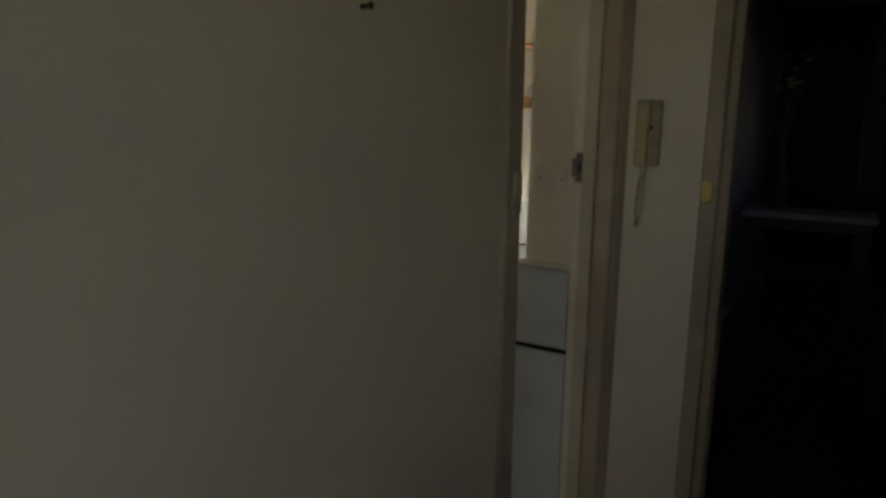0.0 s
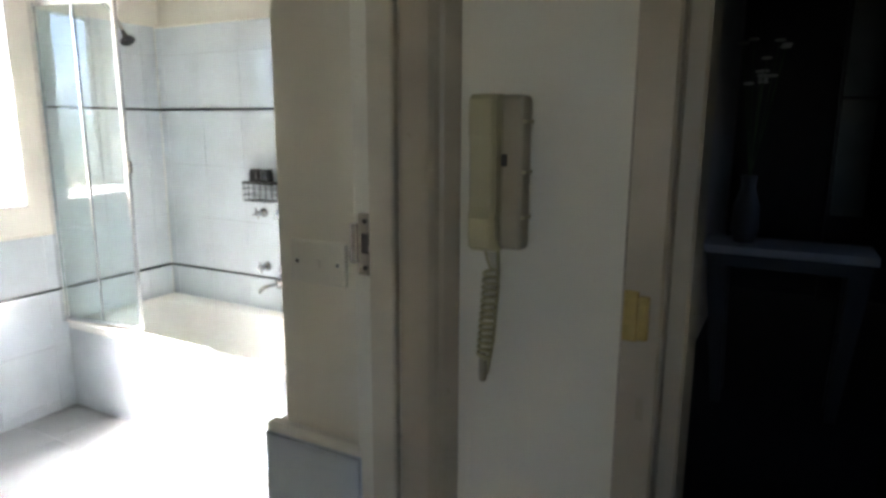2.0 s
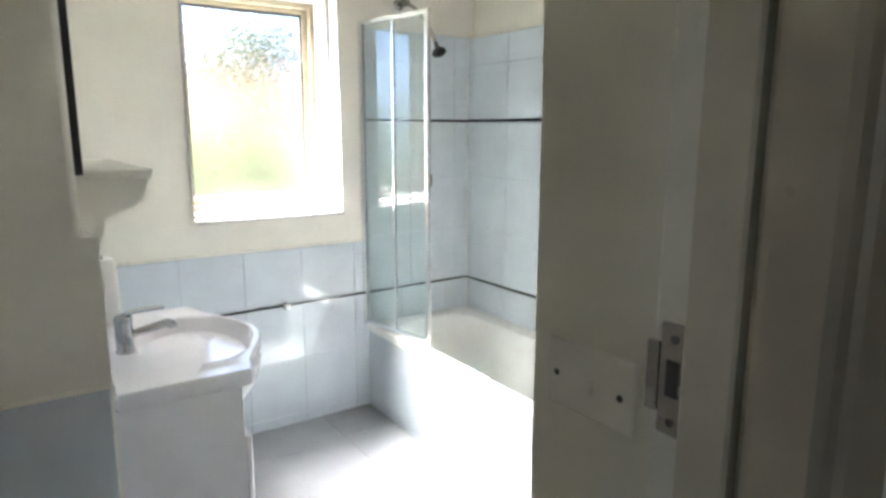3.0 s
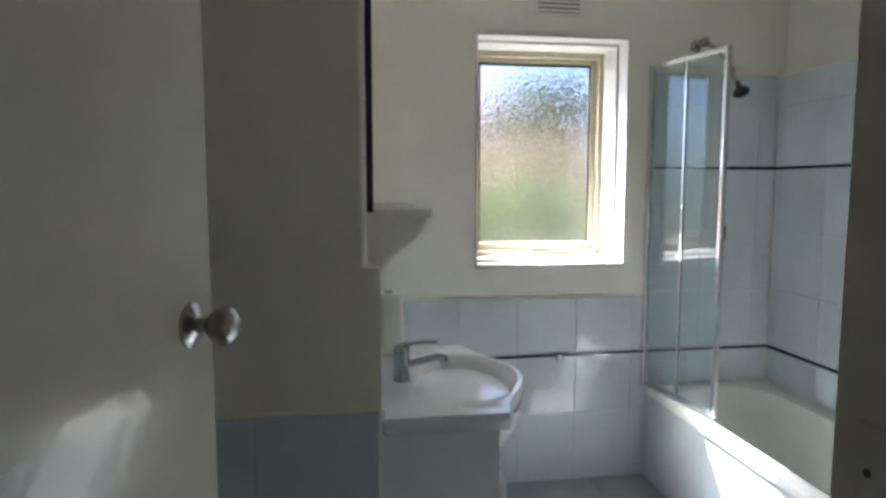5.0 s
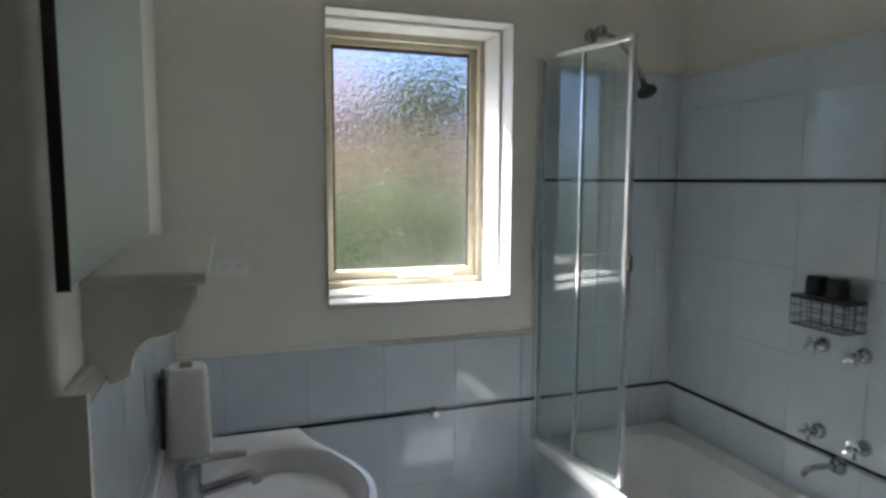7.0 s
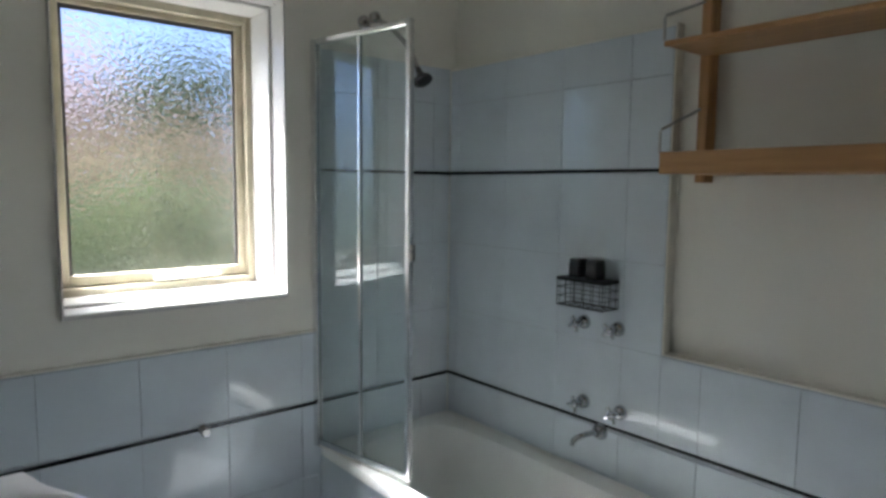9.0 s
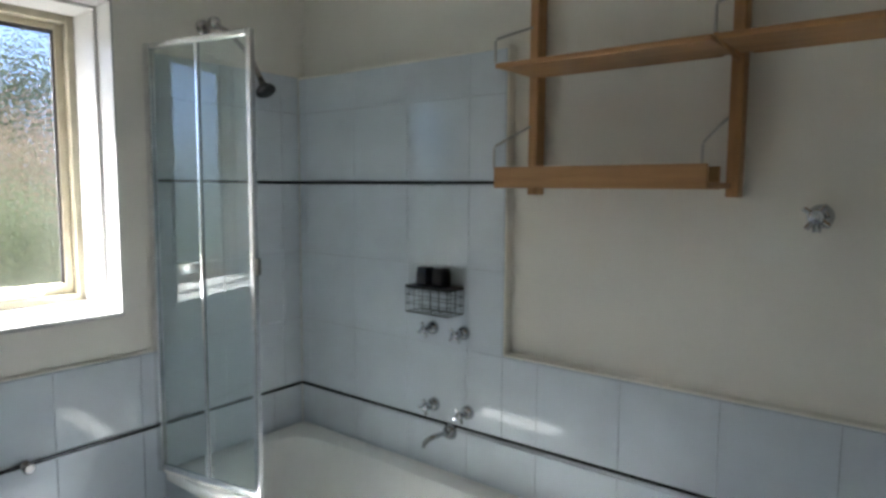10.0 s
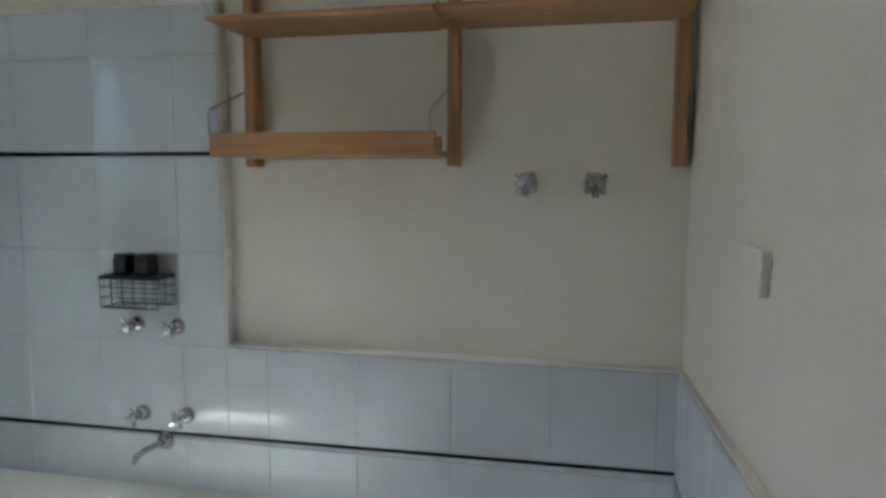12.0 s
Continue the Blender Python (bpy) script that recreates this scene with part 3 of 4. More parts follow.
# ---- wire caddy ----
caddy = thing("wire_caddy", "black wire shower caddy fixed to the tiles", "caddy", (0.848, -0.002, 1.12))
CX0, CX1, CY0, CY1 = -0.102, 0.102, -0.098, -0.004
for z, r in ((0.100, 0.0035), (0.066, 0.0016), (0.033, 0.0016), (0.0, 0.0022)):
    part("hoop", tube([(CX0, CY0, z), (CX1, CY0, z), (CX1, CY1, z), (CX0, CY1, z)], r, 6, True), BLACK, caddy)
part("rim_band", boxes((CX0 - 0.002, CX1 + 0.002, CY0 - 0.002, CY0 + 0.001, 0.092, 0.104), (CX0 - 0.002, CX0 + 0.001, CY0, CY1, 0.092, 0.104), (CX1 - 0.001, CX1 + 0.002, CY0, CY1, 0.092, 0.104)), BLACK, caddy)
for i in range(6):
    x = CX0 + (CX1 - CX0) * i / 5
    part("wire", tube([(x, CY0, 0.1), (x, CY0, 0.0), (x, CY1, 0.0), (x, CY1, 0.1)], 0.0016, 6), BLACK, caddy)
for i in range(3):
    y = CY0 + (CY1 - CY0) * (i + 0.5) / 3
    part("wire", tube([(CX0, y, 0.1), (CX0, y, 0.0), (CX1, y, 0.0), (CX1, y, 0.1)], 0.0016, 6), BLACK, caddy)
part("tray", box(CX0, CX1, CY0, CY1, 0.1005, 0.1035), BLACK, caddy)
for x in (0.806, 0.884):
    bt = thing("pump_bottle", "matt black square bottle standing in the caddy", "bottle", (x, -0.056, 1.2245), "bottles in the caddy")
    part("body", box(-0.026, 0.026, -0.026, 0.026, 0.0, 0.054, 0.005, 2), BOTTLE, bt)
    part("cap", box(-0.024, 0.024, -0.024, 0.024, 0.0545, 0.068, 0.004, 2), BOTTLE, bt)

# ---- wall shelf ----
shelf = thing("wall_shelf", "bamboo wall shelf on slim uprights with pale wire rails", "shelf", (1.87, 0.02, 1.57))
UPX = (1.237, 1.877, 2.508)
for x in UPX:
    put(part("upright", box(x - 0.017, x + 0.017, -0.012, 0.0448, 1.570, 2.62, 0.003), OAK_UP), shelf)


def shelf_board(x0, x1, z0, lip, depth):
    put(part("board", box(x0, x1, -depth, -0.013, z0 + 0.002, z0 + 0.018, 0.002), OAK), shelf)
    put(part("front_lip", box(x0, x1, -depth - 0.012, -depth - 0.0005, z0, z0 + lip, 0.002), OAK), shelf)
    put(part("back_lip", box(x0 + 0.03, x1 - 0.03, -0.0125, -0.004, z0, z0 + lip, 0.002), OAK), shelf)


def shelf_wire(x, z, depth, top):
    put(part("wire_rail", tube([(x, -depth - 0.004, z), (x, -depth - 0.004, z + 0.064 + top), (x, -depth + 0.006, z + 0.072 + top), (x, -0.018, z + 0.145 + top), (x, -0.006, z + 0.148 + top)], 0.0042, 8), WIRE, None, "grey-white wire end rail", smooth=True), shelf)


D = 0.224
shelf_board(1.232, 1.874, 1.592, 0.065, D)
shelf_board(1.232, 1.868, 1.958, 0.015, D)
shelf_board(1.884, 2.512, 1.958, 0.015, D)
for x, z, e in ((1.2275, 1.652, 0.0), (1.858, 1.640, 0.0), (1.2275, 1.978, 0.0), (1.876, 1.978, 0.0), (2.5165, 1.978, 0.0)):
    shelf_wire(x, z, D, e)
put(part("cross_bar", tube([(1.876, -D, 1.975), (1.876, -0.01, 1.945)], 0.006, 8), OAK), shelf)

# ---- hook on the side wall ----
hook = thing("towel_hook", "white enamelled right-angled wall hook", "hook", (2.565, -0.62, 1.40))
put(part("bar", boxes((2.549, 2.565, -0.652, -0.536, 1.394, 1.408), (2.547, 2.565, -0.666, -0.6525, 1.325, 1.408), bevel=0.003), PAINT), hook)

# ---- washbasin and vanity ----
VX0, VX1, VY0, VYF, VZ = 0.580, 1.372, -2.131, -1.748, 0.885
VC = (VX0 + VX1) / 2


def vanity_front(x):
    u = min(1, abs(x - VC) / 0.345)
    return VYF + 0.122 * ((1 + math.cos(math.pi * u)) / 2) ** 0.75


def outline(n=96, shrink=0.0):
    """Points of the basin top's outline, one for each angle about the bowl's middle."""
    pts = []
    ox, oy = VC, -1.845
    for i in range(n):
        a = 2 * math.pi * i / n
        dx, dy = math.cos(a), math.sin(a)
        r = 0.0
        while True:
            x, y = ox + r * dx, oy + r * dy
            if x < VX0 + shrink or x > VX1 - shrink or y < VY0 + shrink or y > vanity_front(x) - shrink:
                break
            r += 0.002
        pts.append((x, y))
    return pts


def bowl(rx, ry, n=96, cy=-1.835):
    return [(VC + rx * math.cos(2 * math.pi * i / n), cy + ry * math.sin(2 * math.pi * i / n)) for i in range(n)]


def at_z(pts, z):
    return [(x, y, z) for x, y in pts]


basin = thing("washbasin", "white moulded washbasin top with a round bowed bowl", "basin", (VC, -1.94, 0.84))
put(part("basin_top", rings_mesh([at_z(outline(shrink=0.030), VZ - 0.052), at_z(outline(shrink=0.006), VZ - 0.050), at_z(outline(), VZ - 0.040), at_z(outline(), VZ - 0.010), at_z(outline(shrink=0.006), VZ), at_z(outline(shrink=0.022), VZ + 0.001),
    at_z(bowl(0.270, 0.186), VZ - 0.003), at_z(bowl(0.260, 0.177), VZ - 0.012), at_z(bowl(0.242, 0.162), VZ - 0.045), at_z(bowl(0.200, 0.134), VZ - 0.095), at_z(bowl(0.13, 0.10), VZ - 0.125), at_z(bowl(0.03, 0.03), VZ - 0.135)]), CERAMIC, smooth=True), basin)
put(part("splash_lip", box(VX0, VX1, VY0, VY0 + 0.018, VZ - 0.004, VZ + 0.030, 0.005, 2), CERAMIC), basin)
put(part("waste", lathe([(0.026, 0), (0.026, 0.004), (0.018, 0.006)], Matrix.Translation((VC, -1.835, VZ - 0.134))), CHROME, smooth=True), basin)
mixer = thing("basin_mixer", "chrome lever basin mixer tap", "tap", (VC + 0.035, -2.040, VZ - 0.004))
part("body", lathe([(0.030, 0), (0.030, 0.006), (0.027, 0.012), (0.026, 0.080), (0.027, 0.098)], Matrix(), 24), CHROME, mixer, smooth=True)
part("spout", tube([(0, 0.01, 0.052), (0, 0.05, 0.060), (0, 0.09, 0.068), (0, 0.125, 0.075), (0, 0.137, 0.070), (0, 0.140, 0.060)], 0.0135, 12), CHROME, mixer, smooth=True)
part("lever_cap", lathe([(0.027, 0.0985), (0.028, 0.106), (0.024, 0.116), (0.012, 0.120)], Matrix(), 24), CHROME, mixer, smooth=True)
lever = rings_mesh([[(sx * w, y, z + sz * 0.0045) for sx, sz in ((-1, -1), (1, -1), (1, 1), (-1, 1))] for y, z, w in ((-0.012, 0.112, 0.016), (0.010, 0.122, 0.017), (0.035, 0.127, 0.016), (0.065, 0.129, 0.0145), (0.100, 0.128, 0.013), (0.118, 0.126, 0.011))])
bmesh.ops.bevel(lever, geom=list(lever.edges), offset=0.002, segments=1, affect="EDGES")
part("lever", lever, CHROME, mixer, smooth=True)
cabinet = thing("vanity_cabinet", "white laminate vanity cabinet below the basin", "cabinet", (VC, -1.95, 0))
put(part("body", boxes((VX0 + 0.02, VX1 - 0.02, VY0 + 0.002, VYF - 0.04, 0.10, VZ - 0.053), (VX0 + 0.03, VX1 - 0.03, VY0 + 0.002, VYF - 0.09, 0.0, 0.10), bevel=0.0015), LAMINATE), cabinet)
put(part("bow_panel", rings_mesh([at_z(bowl(0.20, 0.105, cy=-1.80), VZ - 0.20), at_z(bowl(0.27, 0.155, cy=-1.80), VZ - 0.12), at_z(bowl(0.30, 0.162, cy=-1.80), VZ - 0.0535)]), CERAMIC, None, "curved underside of the bowl", smooth=True), cabinet)
for a, b in ((VX0 + 0.022, VC - 0.002), (VC + 0.002, VX1 - 0.022)):
    d = put(part("door", box(a, b, VYF - 0.0395, VYF - 0.021, 0.105, VZ - 0.21, 0.003), LAMINATE), cabinet)
    k = part("door_knob", lathe([(0.006, 0), (0.006, 0.012), (0.014, 0.016), (0.012, 0.024)], facing(VC + (0.04 if a > VC else -0.04), VYF - 0.021, 0.55, 0, 1), 16), CHROME, d, smooth=True)
soap = thing("soap_dispenser", "white plastic bottle standing on the basin top", "bottle", (0.655, -2.058, VZ + 0.001))
part("body", rings_mesh([super_ring(0, 0, 0.050, 0.054, 0.0, 5, 32), super_ring(0, 0, 0.053, 0.057, 0.008, 5, 32), super_ring(0, 0, 0.050, 0.053, 0.17, 5, 32), super_ring(0, 0, 0.048, 0.050, 0.218, 5, 32), super_ring(0, 0, 0.042, 0.044, 0.230, 4, 32)]), SWITCH, soap, smooth=True)
# Black strip put in for the dark gap between bottle and wall.
part("gap_strip", box(-0.046, 0.050, -0.066, -0.0555, 0.0, 0.215, 0.003), BLACK, soap, "black strip for the dark gap behind the dispenser")
part("cap", box(-0.020, 0.020, -0.018, 0.014, 0.2302, 0.236, 0.003, 2), STEEL, soap, "dark grey button cap")

# mirror shelf on shaped brackets
mshelf = thing("mirror_shelf", "white shelf on scroll-cut brackets under the mirror", "shelf", (1.0, -2.145, 1.47))
put(part("board", box(0.53, 1.345, -2.162, -1.980, 1.436, 1.456, 0.003), PAINT), mshelf)


def bracket(x):
    prof = [(0, 0), (0.166, 0), (0.166, -0.020)]
    for i in range(1, 9):
        a = math.pi / 2 * i / 8
        prof.append((0.104 + 0.058 * math.cos(a), -0.020 - 0.062 * math.sin(a)))
    for i in range(1, 9):
        a = math.pi / 2 * i / 8
        prof.append((0.104 - 0.040 * math.sin(a), -0.082 - 0.052 * (1 - math.cos(a))))
    for i in range(1, 7):
        a = math.pi / 2 * i / 6
        prof.append((0.030 + 0.034 * math.cos(a), -0.134 - 0.018 * math.sin(a)))
    prof.append((0.0, -0.156))
    bm = bmesh.new()
    a = [bm.verts.new((x - 0.009, -2.1615 + p, 1.4355 + q)) for p, q in prof]
    b = [bm.verts.new((x + 0.009, -2.1615 + p, 1.4355 + q)) for p, q in prof]
    bm.faces.new(a)
    bm.faces.new(b[::-1])
    for i in range(len(a)):
        j = (i + 1) % len(a)
        bm.faces.new((a[i], a[j], b[j], b[i]))
    return bm


for x in (1.326, 0.60):
    put(part("bracket", bracket(x), PAINT, None, "scroll-cut bracket"), mshelf)
mirror = thing("wall_mirror", "wall mirror with its greenish reflection coloured in, dark edge above the shelf", "mirror", (1.0, -2.145, 1.48))
put(part("mirror_glass", box(0.520, 1.466, -2.150, -2.1465, 1.459, 2.40), MIRROR), mirror)
put(part("mirror_backing", box(0.516, 1.468, -2.1618, -2.1502, 1.458, 2.402), DARKRUB), mirror)
put(part("edge_strip", box(1.4725, 1.4762, -2.1618, -2.1455, 1.454, 2.402), BLACK), mirror)

# ---- doorway and door ----
frame_d = thing("doorframe_1", "cream painted door frame between hall and bathroom", "door frame", (2.85, -2.25, 0), kind="structure")


def upright_moulding(profile, z0, z1):
    """A moulding of one profile, standing from z0 to z1."""
    return rings_mesh([[(x, y, z) for x, y in profile] for z in (z0, z1)])


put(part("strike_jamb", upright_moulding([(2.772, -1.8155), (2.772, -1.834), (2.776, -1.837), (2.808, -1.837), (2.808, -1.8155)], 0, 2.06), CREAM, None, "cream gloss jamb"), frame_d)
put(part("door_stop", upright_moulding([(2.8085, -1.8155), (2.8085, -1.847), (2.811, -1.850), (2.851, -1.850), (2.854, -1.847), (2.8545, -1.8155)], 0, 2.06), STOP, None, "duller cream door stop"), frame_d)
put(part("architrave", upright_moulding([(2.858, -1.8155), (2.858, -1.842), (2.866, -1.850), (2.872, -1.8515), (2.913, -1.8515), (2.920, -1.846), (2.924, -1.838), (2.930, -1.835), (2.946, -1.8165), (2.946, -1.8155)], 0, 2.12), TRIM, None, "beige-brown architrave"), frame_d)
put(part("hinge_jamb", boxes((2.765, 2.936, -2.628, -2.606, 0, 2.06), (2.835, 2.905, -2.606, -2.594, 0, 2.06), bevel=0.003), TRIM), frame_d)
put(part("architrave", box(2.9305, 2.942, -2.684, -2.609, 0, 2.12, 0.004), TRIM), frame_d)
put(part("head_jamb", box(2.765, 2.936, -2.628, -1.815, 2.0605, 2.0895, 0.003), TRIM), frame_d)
strike = put(part("strike_plate", boxes((2.782, 2.807, -1.8410, -1.8365, 1.298, 1.396), (2.770, 2.782, -1.8430, -1.8380, 1.316, 1.378), bevel=0.001), STEEL, None, "steel strike plate"), frame_d)
part("latch_hole", boxes((2.790, 2.802, -1.8422, -1.8409, 1.333, 1.364)), DARKRUB, strike)
for z in (1.310, 1.383):
    part("screw", lathe([(0.004, 0), (0.004, 0.0012), (0.002, 0.0018)], facing(2.796, -1.8409, z, 0, -1), 10), DARKRUB, strike)

door = thing("door_1", "cream gloss door standing open with a round knob", "door", (2.790, -2.612, 0.012), kind="structure")
door.rotation_euler = (0, 0, math.atan2(-2.418 + 2.612, 2.039 - 2.790))
DL = math.hypot(0.194, 0.751)
part("leaf", box(0, DL, 0.0, 0.036, 0, 2.035, 0.002), DOORPAINT, door)
for sgn, yy in ((-1, 0.0), (1, 0.036)):
    kn = part("knob", lathe([(0.033, 0), (0.033, 0.004), (0.026, 0.008), (0.011, 0.012), (0.011, 0.026), (0.018, 0.032), (0.0265, 0.042), (0.0285, 0.052), (0.026, 0.062), (0.016, 0.069)], facing(DL - 0.068, yy, 1.306, 0, sgn), 28), STEEL, door, "round satin metal knob", smooth=True)
part("latch_plate", box(DL - 0.0005, DL + 0.001, 0.006, 0.030, 1.27, 1.36), STEEL, door)

# light switches
sw = thing("light_switch", "white three-gang light switch plate", "light switch", (2.687, -1.815, 1.303))
part("plate", box(-0.058, 0.058, -0.009, 0.0, -0.037, 0.037, 0.004, 2), CREAM, sw)
part("rocker", box(-0.007, 0.009, -0.014, -0.009, -0.010, 0.008, 0.003), CREAM, sw)
for x in (-0.042, 0.042):
    part("screw", lathe([(0.0035, 0), (0.0035, 0.001), (0.002, 0.0014)], facing(x, -0.009, 0, 0, -1), 10), DARKRUB, sw)
sa = thing("architrave_switch", "narrow beige light switch on the architrave", "light switch", (2.942, -2.640, 1.340))
part("plate", box(0.0, 0.010, -0.018, 0.014, -0.046, 0.044, 0.003, 2), PHONE_D, sa)
part("rocker", box(0.009, 0.014, -0.007, 0.007, -0.010, 0.010, 0.002), PHONE_D, sa)

po = thing("power_point", "white power outlet on the painted wall", "power outlet", (-0.014, -1.93, 1.29))
part("plate", box(0.0, 0.008, -0.057, 0.057, -0.036, 0.036, 0.003, 2), SWITCH, po)
for yy in (-0.034, -0.022, 0.019, 0.031):
    part("socket_slot", box(0.008, 0.0085, yy, yy + 0.003, -0.004, 0.006), WIRE, po)

# intercom phone
phone = thing("intercom_phone", "aged cream intercom handset on a wall base", "intercom", (3.0200, -1.815, 1.46))
put(part("base", box(3.0185, 3.0520, -1.846, -1.815, 1.362, 1.566, 0.006, 2), PHONE_D, None, "beige wall base"), phone)
hs = rings_mesh([[(2.9810 + dx, y, z) for dx, y in ((0.0, -1.8155), (0.0, y1), (0.004, y1 - 0.005), (0.034, y1 - 0.005), (0.039, y1), (0.039, -1.8155))] for z, y1 in ((1.360, -1.852), (1.366, -1.860), (1.405, -1.862), (1.42, -1.859), (1.50, -1.859), (1.515, -1.863), (1.560, -1.863), (1.567, -1.854))])
put(part("handset", hs, PHONE, None, "cream handset"), phone)
put(part("button", box(3.0215, 3.0300, -1.8485, -1.8458, 1.474, 1.490, 0.001), DARKRUB), phone)
for z in (1.405, 1.465, 1.53):
    put(part("clip", box(3.0505, 3.0555, -1.846, -1.820, z, z + 0.004), PHONE), phone)
cord = [(2.9980, -1.840, 1.360), (3.0000, -1.838, 1.345), (3.0040, -1.836, 1.333)]
n_c = 13 * 10
for i in range(n_c + 1):
    a = 2 * math.pi * i / 10
    cord.append((3.0040 - 0.008 * i / n_c + 0.0095 * math.cos(a), -1.834 + 0.0095 * math.sin(a), 1.330 - 0.128 * i / n_c))
cord += [(2.9940, -1.834, 1.195), (2.9930, -1.832, 1.182), (2.9920, -1.830, 1.166)]
put(part("coiled_cord", tube(cord, 0.0026, 6), PHONE, None, "coiled cream cord", smooth=True), phone)
put(part("cord_end", lathe([(0.0045, 1.163), (0.006, 1.168), (0.006, 1.198), (0.004, 1.204)], Matrix.Translation((2.9930, -1.831, 0)), 12), PHONE_D, None, "brown cord sleeve", smooth=True), phone)
put(part("cord_return", tube([(3.0090, -1.822, 1.362), (3.0100, -1.822, 1.30), (3.0040, -1.822, 1.22), (2.9980, -1.826, 1.175), (2.9920, -1.830, 1.163)], 0.003, 6), PHONE, smooth=True), phone)
nail = thing("wall_hook", "small dark hook on the hall wall", "hook", (2.93, -3.151, 1.655))
part("peg", lathe([(0.004, 0), (0.003, 0.003), (0.003, 0.014), (0.006, 0.017), (0.004, 0.020)], facing(0, 0, 0, 1, 0), 12), BLACK, nail, smooth=True)

# dark room's doorway
frame_k = thing("doorframe_2", "cream painted frame of the unlit room's doorway", "door frame", (3.6, -1.76, 0), kind="structure")
put(part("jamb", boxes((3.1825, 3.234, -1.822, -1.60, 0, 2.06), (3.234, 3.262, -1.795, -1.685, 0, 2.06), bevel=0.004), TRIM), frame_k)
put(part("jamb", box(3.995, 4.0195, -1.822, -1.60, 0, 2.06, 0.003), TRIM), frame_k)
put(part("head_jamb", box(3.1825, 4.0195, -1.822, -1.60, 2.0605, 2.0895, 0.003), TRIM), frame_k)
put(part("strike_plate", boxes((3.186, 3.205, -1.8250, -1.8215, 1.255, 1.322), (3.2055, 3.219, -1.8330, -1.8215, 1.260, 1.317), bevel=0.0018), BRASS, None, "polished brass strike plate"), frame_k)
put(part("lock_hole", box(3.209, 3.219, -1.8235, -1.8215, 1.15, 1.18), PHONE_D), frame_k)

table = thing("console_table", "tall pale console table in the dark room, apron and tapered legs coloured as shaded", "table", (3.38, 1.18, 0))
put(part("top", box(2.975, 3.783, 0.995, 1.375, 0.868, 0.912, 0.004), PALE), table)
# Apron and legs get the shade below the top through their colour.
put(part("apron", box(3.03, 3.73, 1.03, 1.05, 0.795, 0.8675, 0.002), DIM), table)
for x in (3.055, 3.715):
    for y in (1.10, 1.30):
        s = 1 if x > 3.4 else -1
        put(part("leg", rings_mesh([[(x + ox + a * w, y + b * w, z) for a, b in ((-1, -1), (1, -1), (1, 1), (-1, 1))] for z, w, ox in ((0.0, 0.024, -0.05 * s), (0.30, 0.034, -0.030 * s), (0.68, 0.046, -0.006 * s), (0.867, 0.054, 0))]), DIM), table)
vase = thing("flower_vase", "vase of small cream flowers on the console, coloured dark as unlit", "vase", (3.17, 1.17, 0.913))
# Body takes the unlit walls' near black so it hardly shows.
part("vase_body", lathe([(0.05, 0), (0.07, 0.06), (0.065, 0.20), (0.035, 0.30), (0.042, 0.36)]), DARKROOM, vase, smooth=True)
random.seed(4)
for i in range(13):
    a, r, h = random.uniform(0, 6.28), random.uniform(0.03, 0.15), random.uniform(0.78, 1.08)
    tip = Vector((r * math.cos(a), r * math.sin(a) * 0.7, h))
    st = part("stem", tube([(0, 0, 0.33), tip * 0.6 + Vector((0, 0, 0.12)), tip], 0.002, 5), LEAF, vase)
    bm = bmesh.new()
    for k in range(6):
        b = 6.28 * k / 6
        bmesh.ops.create_icosphere(bm, subdivisions=1, radius=0.017, matrix=Matrix.Translation(tip + Vector((0.012 * math.cos(b), 0.012 * math.sin(b), 0.003))) @ Matrix.Diagonal((1, 1, 0.5, 1)))
    part("flower", bm, PETAL, st)
panel = thing("wall_panel", "two grey panels divided by a dark line", "panel", (3.82, 3.95, 1.2))
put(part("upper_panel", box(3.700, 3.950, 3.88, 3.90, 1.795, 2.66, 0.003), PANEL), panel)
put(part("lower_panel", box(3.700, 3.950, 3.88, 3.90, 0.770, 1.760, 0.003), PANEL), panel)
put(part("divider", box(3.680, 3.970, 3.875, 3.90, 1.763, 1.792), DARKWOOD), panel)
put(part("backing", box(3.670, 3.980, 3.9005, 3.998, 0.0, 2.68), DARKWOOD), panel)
# Cabinet made up to fill the black right side; its handle supplies a glint.
dresser = thing("filler_cabinet", "tall dark cabinet added to fill the black side of the unlit room", "cabinet", (4.1, 0.1, 0))
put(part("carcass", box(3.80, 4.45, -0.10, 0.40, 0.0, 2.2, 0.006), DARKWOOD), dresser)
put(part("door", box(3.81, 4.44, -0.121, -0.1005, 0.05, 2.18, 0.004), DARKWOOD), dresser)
put(part("handle", tube([(3.84, -0.121, 0.62), (3.84, -0.145, 0.62), (3.97, -0.145, 0.62), (3.97, -0.121, 0.62)], 0.005, 8), CHROME, smooth=True), dresser)

# ---- outside the window ----
tagged(part("ground", box(-120, -0.4, -90, 90, -0.45, -0.30), GRASS), "lawn outside the window", "ground", kind="structure")


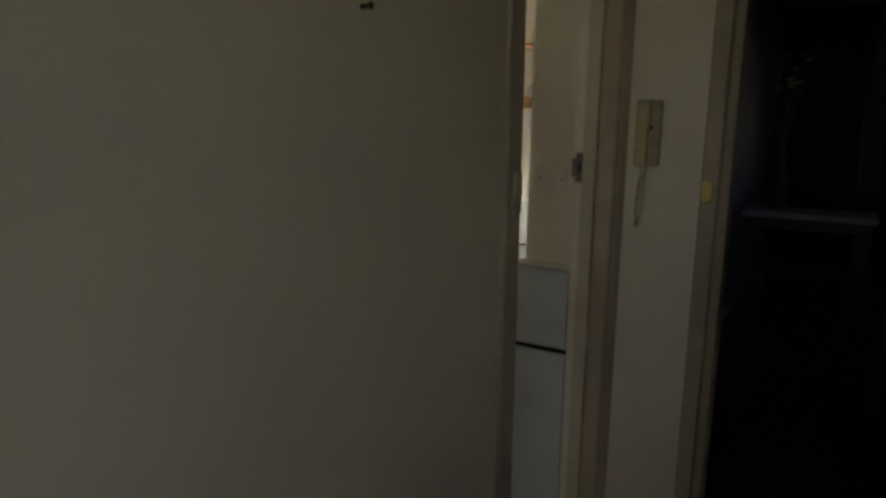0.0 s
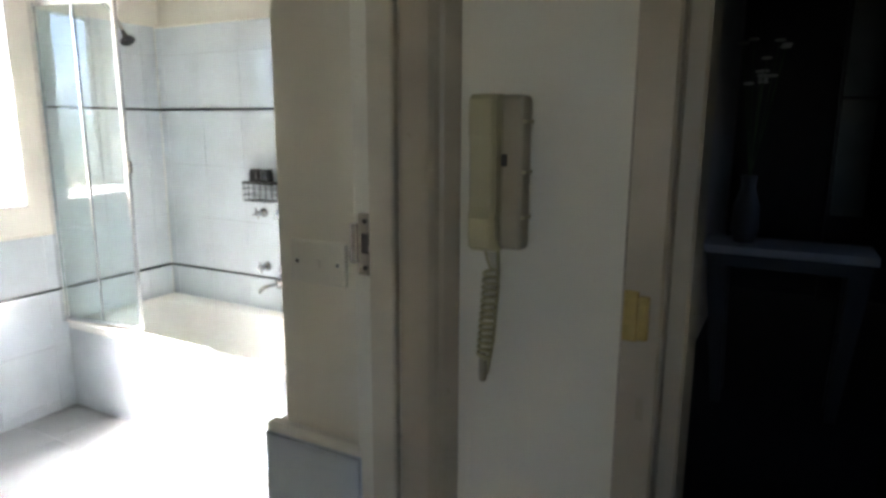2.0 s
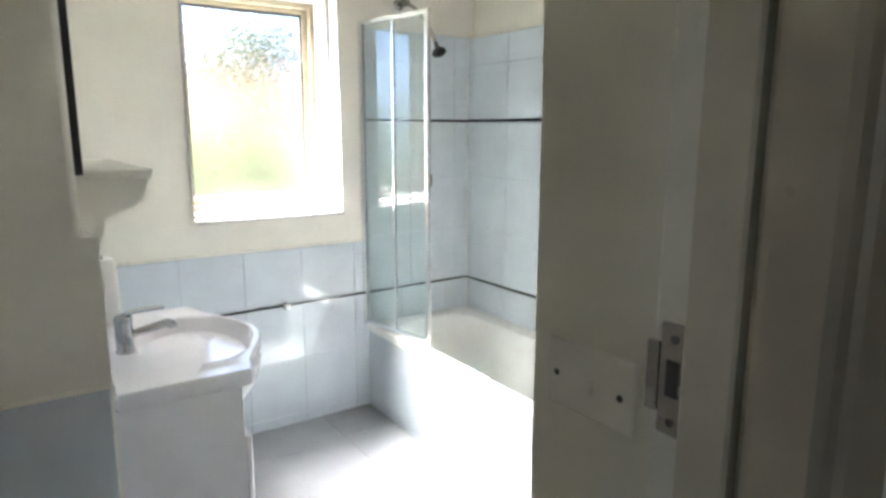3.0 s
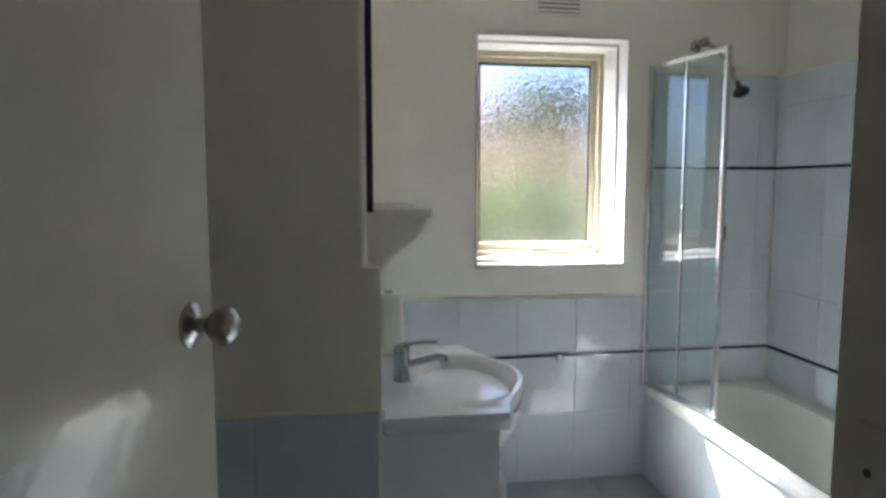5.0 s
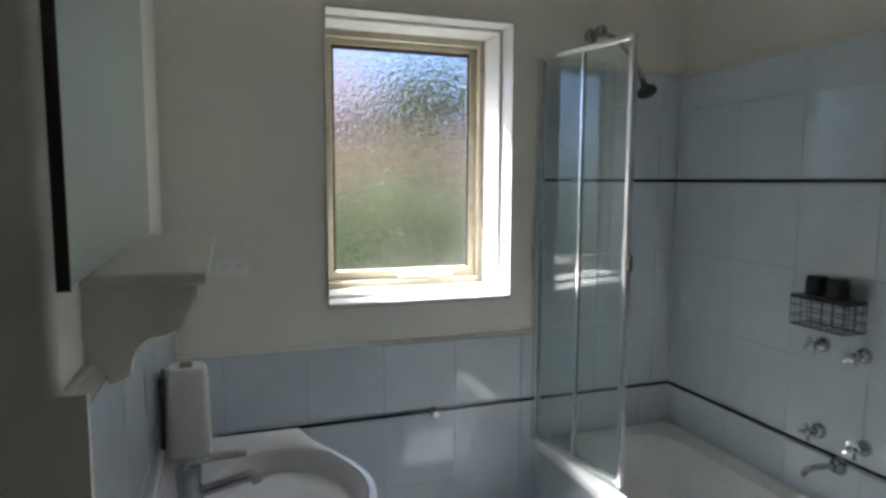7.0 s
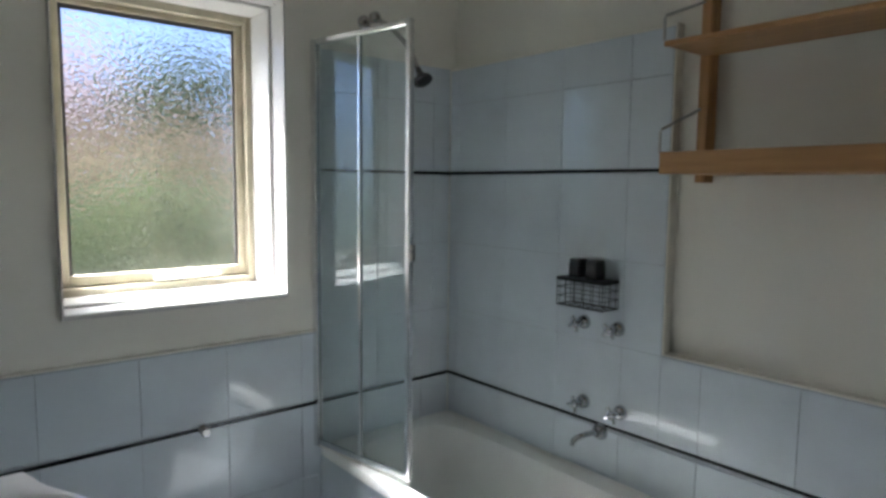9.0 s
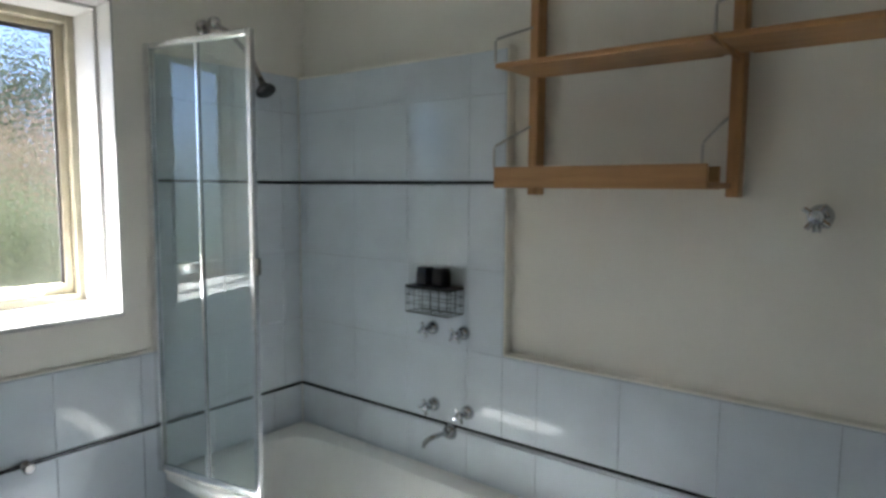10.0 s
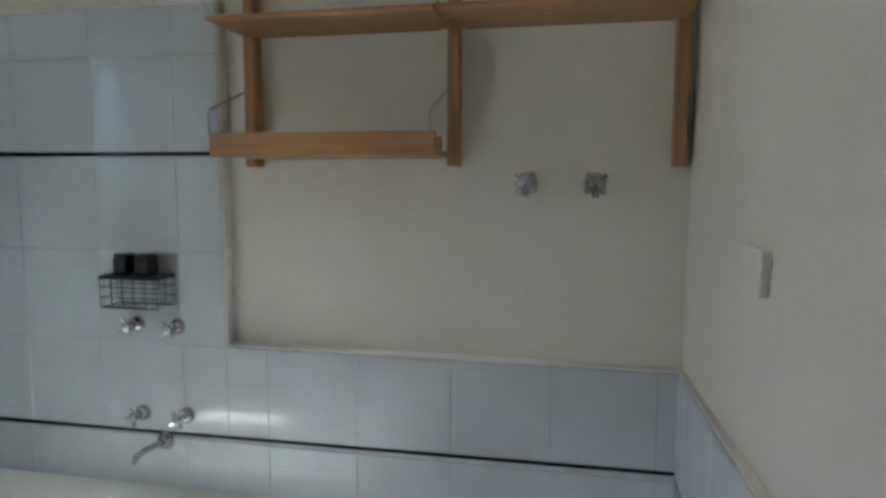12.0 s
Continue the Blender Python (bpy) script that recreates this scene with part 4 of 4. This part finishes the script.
def hedge(name, label, x0, x1, y0, y1, z0, z1, n, size, mat, seed):
    rnd = random.Random(seed)
    verts, faces = [], []
    for i in range(n):
        c = Vector((rnd.uniform(x0, x1), rnd.uniform(y0, y1), z0 + (z1 - z0) * rnd.random() ** 0.8))
        c.z -= 0.25 * (z1 - z0) * noise.noise(c * 0.9) * (c.z - z0) / (z1 - z0)
        a = Vector((rnd.gauss(0, 1), rnd.gauss(0, 1), rnd.gauss(0, 1))).normalized()
        b = a.orthogonal().normalized()
        d = a.cross(b)
        s = size * rnd.uniform(0.6, 1.3)
        k = len(verts)
        verts += [c - b * s, c + d * s * 0.45, c + b * s, c - d * s * 0.45]
        faces.append((k, k + 1, k + 2, k + 3))
    me = bpy.data.meshes.new(name)
    me.from_pydata([tuple(v) for v in verts], [], faces)
    me.materials.append(mat)
    ob = new(name, me)
    return tagged(ob, label, "hedge", kind="stuff")


hedge("hedge", "dense green garden hedge", -4.2, -3.2, -7, 3, -0.3, 1.45, 9000, 0.09, HEDGE, 1)
hedge("shrubs", "dry yellow-green shrubs behind the hedge", -6.2, -5.2, -8, 5, -0.3, 2.0, 6000, 0.11, SHRUB, 2)
house = thing("neighbour_house", "pink brick house with a mauve tiled roof", "house", (-16, 2, -0.3))
put(part("wall", box(-22, -14, -9, 14, -0.3, 3.25), BRICK), house)
bm = bmesh.new()
rf = [(-13.6, -9.6, 3.26), (-13.6, 2.6, 3.26), (-20.6, 2.6, 3.26), (-20.6, -9.6, 3.26), (-16, -7, 5.3), (-16, 1.4, 5.3)]
vv = [bm.verts.new(p) for p in rf]
for f in ((0, 1, 5, 4), (1, 2, 5), (2, 3, 4, 5), (3, 0, 4), (3, 2, 1, 0)):
    bm.faces.new([vv[i] for i in f])
put(part("roof", bm, ROOF), house)
tree = thing("tree", "leafy green tree beyond the hedge", "tree", (-8.5, 1.5, -0.3))
crown = hedge("crown", "", -9.5, -7.5, 0.7, 2.4, 2.6, 3.5, 1700, 0.12, HEDGE, 3)
for key in ("category", "kind"):
    del crown[key]
put(crown, tree)
put(part("trunk", lathe([(0.16, -0.3), (0.11, 1.2), (0.08, 2.9)], Matrix.Translation((-8.5, 1.5, 0))), DARKWOOD, smooth=True), tree)

# ---- tiles, piece by piece ----
P = 0.302
bx = grid(0.0, 1.124, 0.060, P)
bx_low = grid(1.124, 2.535, 0.060 + 4 * P, P)
bx_all = grid(0.0, 2.535, 0.060, P)
o = (0, 0.0065, 0)
X, Z = (1, 0, 0), (0, 0, 1)
lay_tiles(wall_b, o, X, Z, bx_all, ROWS_LOW)
lay_tiles(wall_b, o, X, Z, bx, ROWS_TALL)
lay_tiles(wall_b, o, X, Z, bx_low, ROWS_BAND)
lay_tiles(wall_b, o, X, Z, bx, ROWS_TOP)
o = (-0.0065, 0, 0)
Y = (0, 1, 0)
wy = grid(-2.130, -0.003, -0.766, P)
wy_up = grid(-0.703, -0.003, -0.401, P)
lay_tiles(wall_w, o, Y, Z, wy, ROWS_LOW)
lay_tiles(wall_w, o, Y, Z, grid(-2.130, -0.703, -0.766, P), [0.676, 0.955])
lay_tiles(wall_w, o, Y, Z, wy_up, ROWS_TALL)
lay_tiles(wall_w, o, Y, Z, wy_up, ROWS_TOP[:-1] + [2.083])
o = (2.5365, 0, 0)
ry = grid(0.0, 1.838, 0.1, P)
DOWN_EAST = (math.sin(EAST), -math.cos(EAST), 0)
lay_tiles(wall_r, o, DOWN_EAST, Z, ry, ROWS_LOW)
lay_tiles(wall_r, o, DOWN_EAST, Z, ry, ROWS_BAND)
lay_tiles(wall_n, (2.571, -1.838, 0), X, Z, [0.0, 0.206], [0.0, 0.679])
lay_tiles(wall_n, (2.571, -1.838, 0), X, Z, [0.0, 0.206], [0.694, 0.983])
lay_tiles(wall_v, (0, -2.1365, 0), (-1, 0, 0), Z, grid(-1.4745, -0.0, 0.0, P), ROWS_LOW[:3] + [0.655])
lay_tiles(wall_v, (0, -2.1365, 0), (-1, 0, 0), Z, grid(-1.4745, -0.0, 0.0, P), [0.655, 0.960, 1.2985])
lay_tiles(wall_l, (1.4985, 0, 0), Y, Z, grid(-2.90, -2.1365, -2.44, P), ROWS_LOW[:3] + [0.655])
lay_tiles(wall_l, (1.4985, 0, 0), Y, Z, grid(-2.90, -2.1365, -2.44, P), [0.655, 0.955])
lay_tiles(floor_bath, (0, 0, -0.008), X, Y, grid(0.0, 2.78, 0.3, 0.60), grid(-2.90, -0.68, -0.98, 0.60), FLOOR, 0.008, 0.0025, "floor_tile")
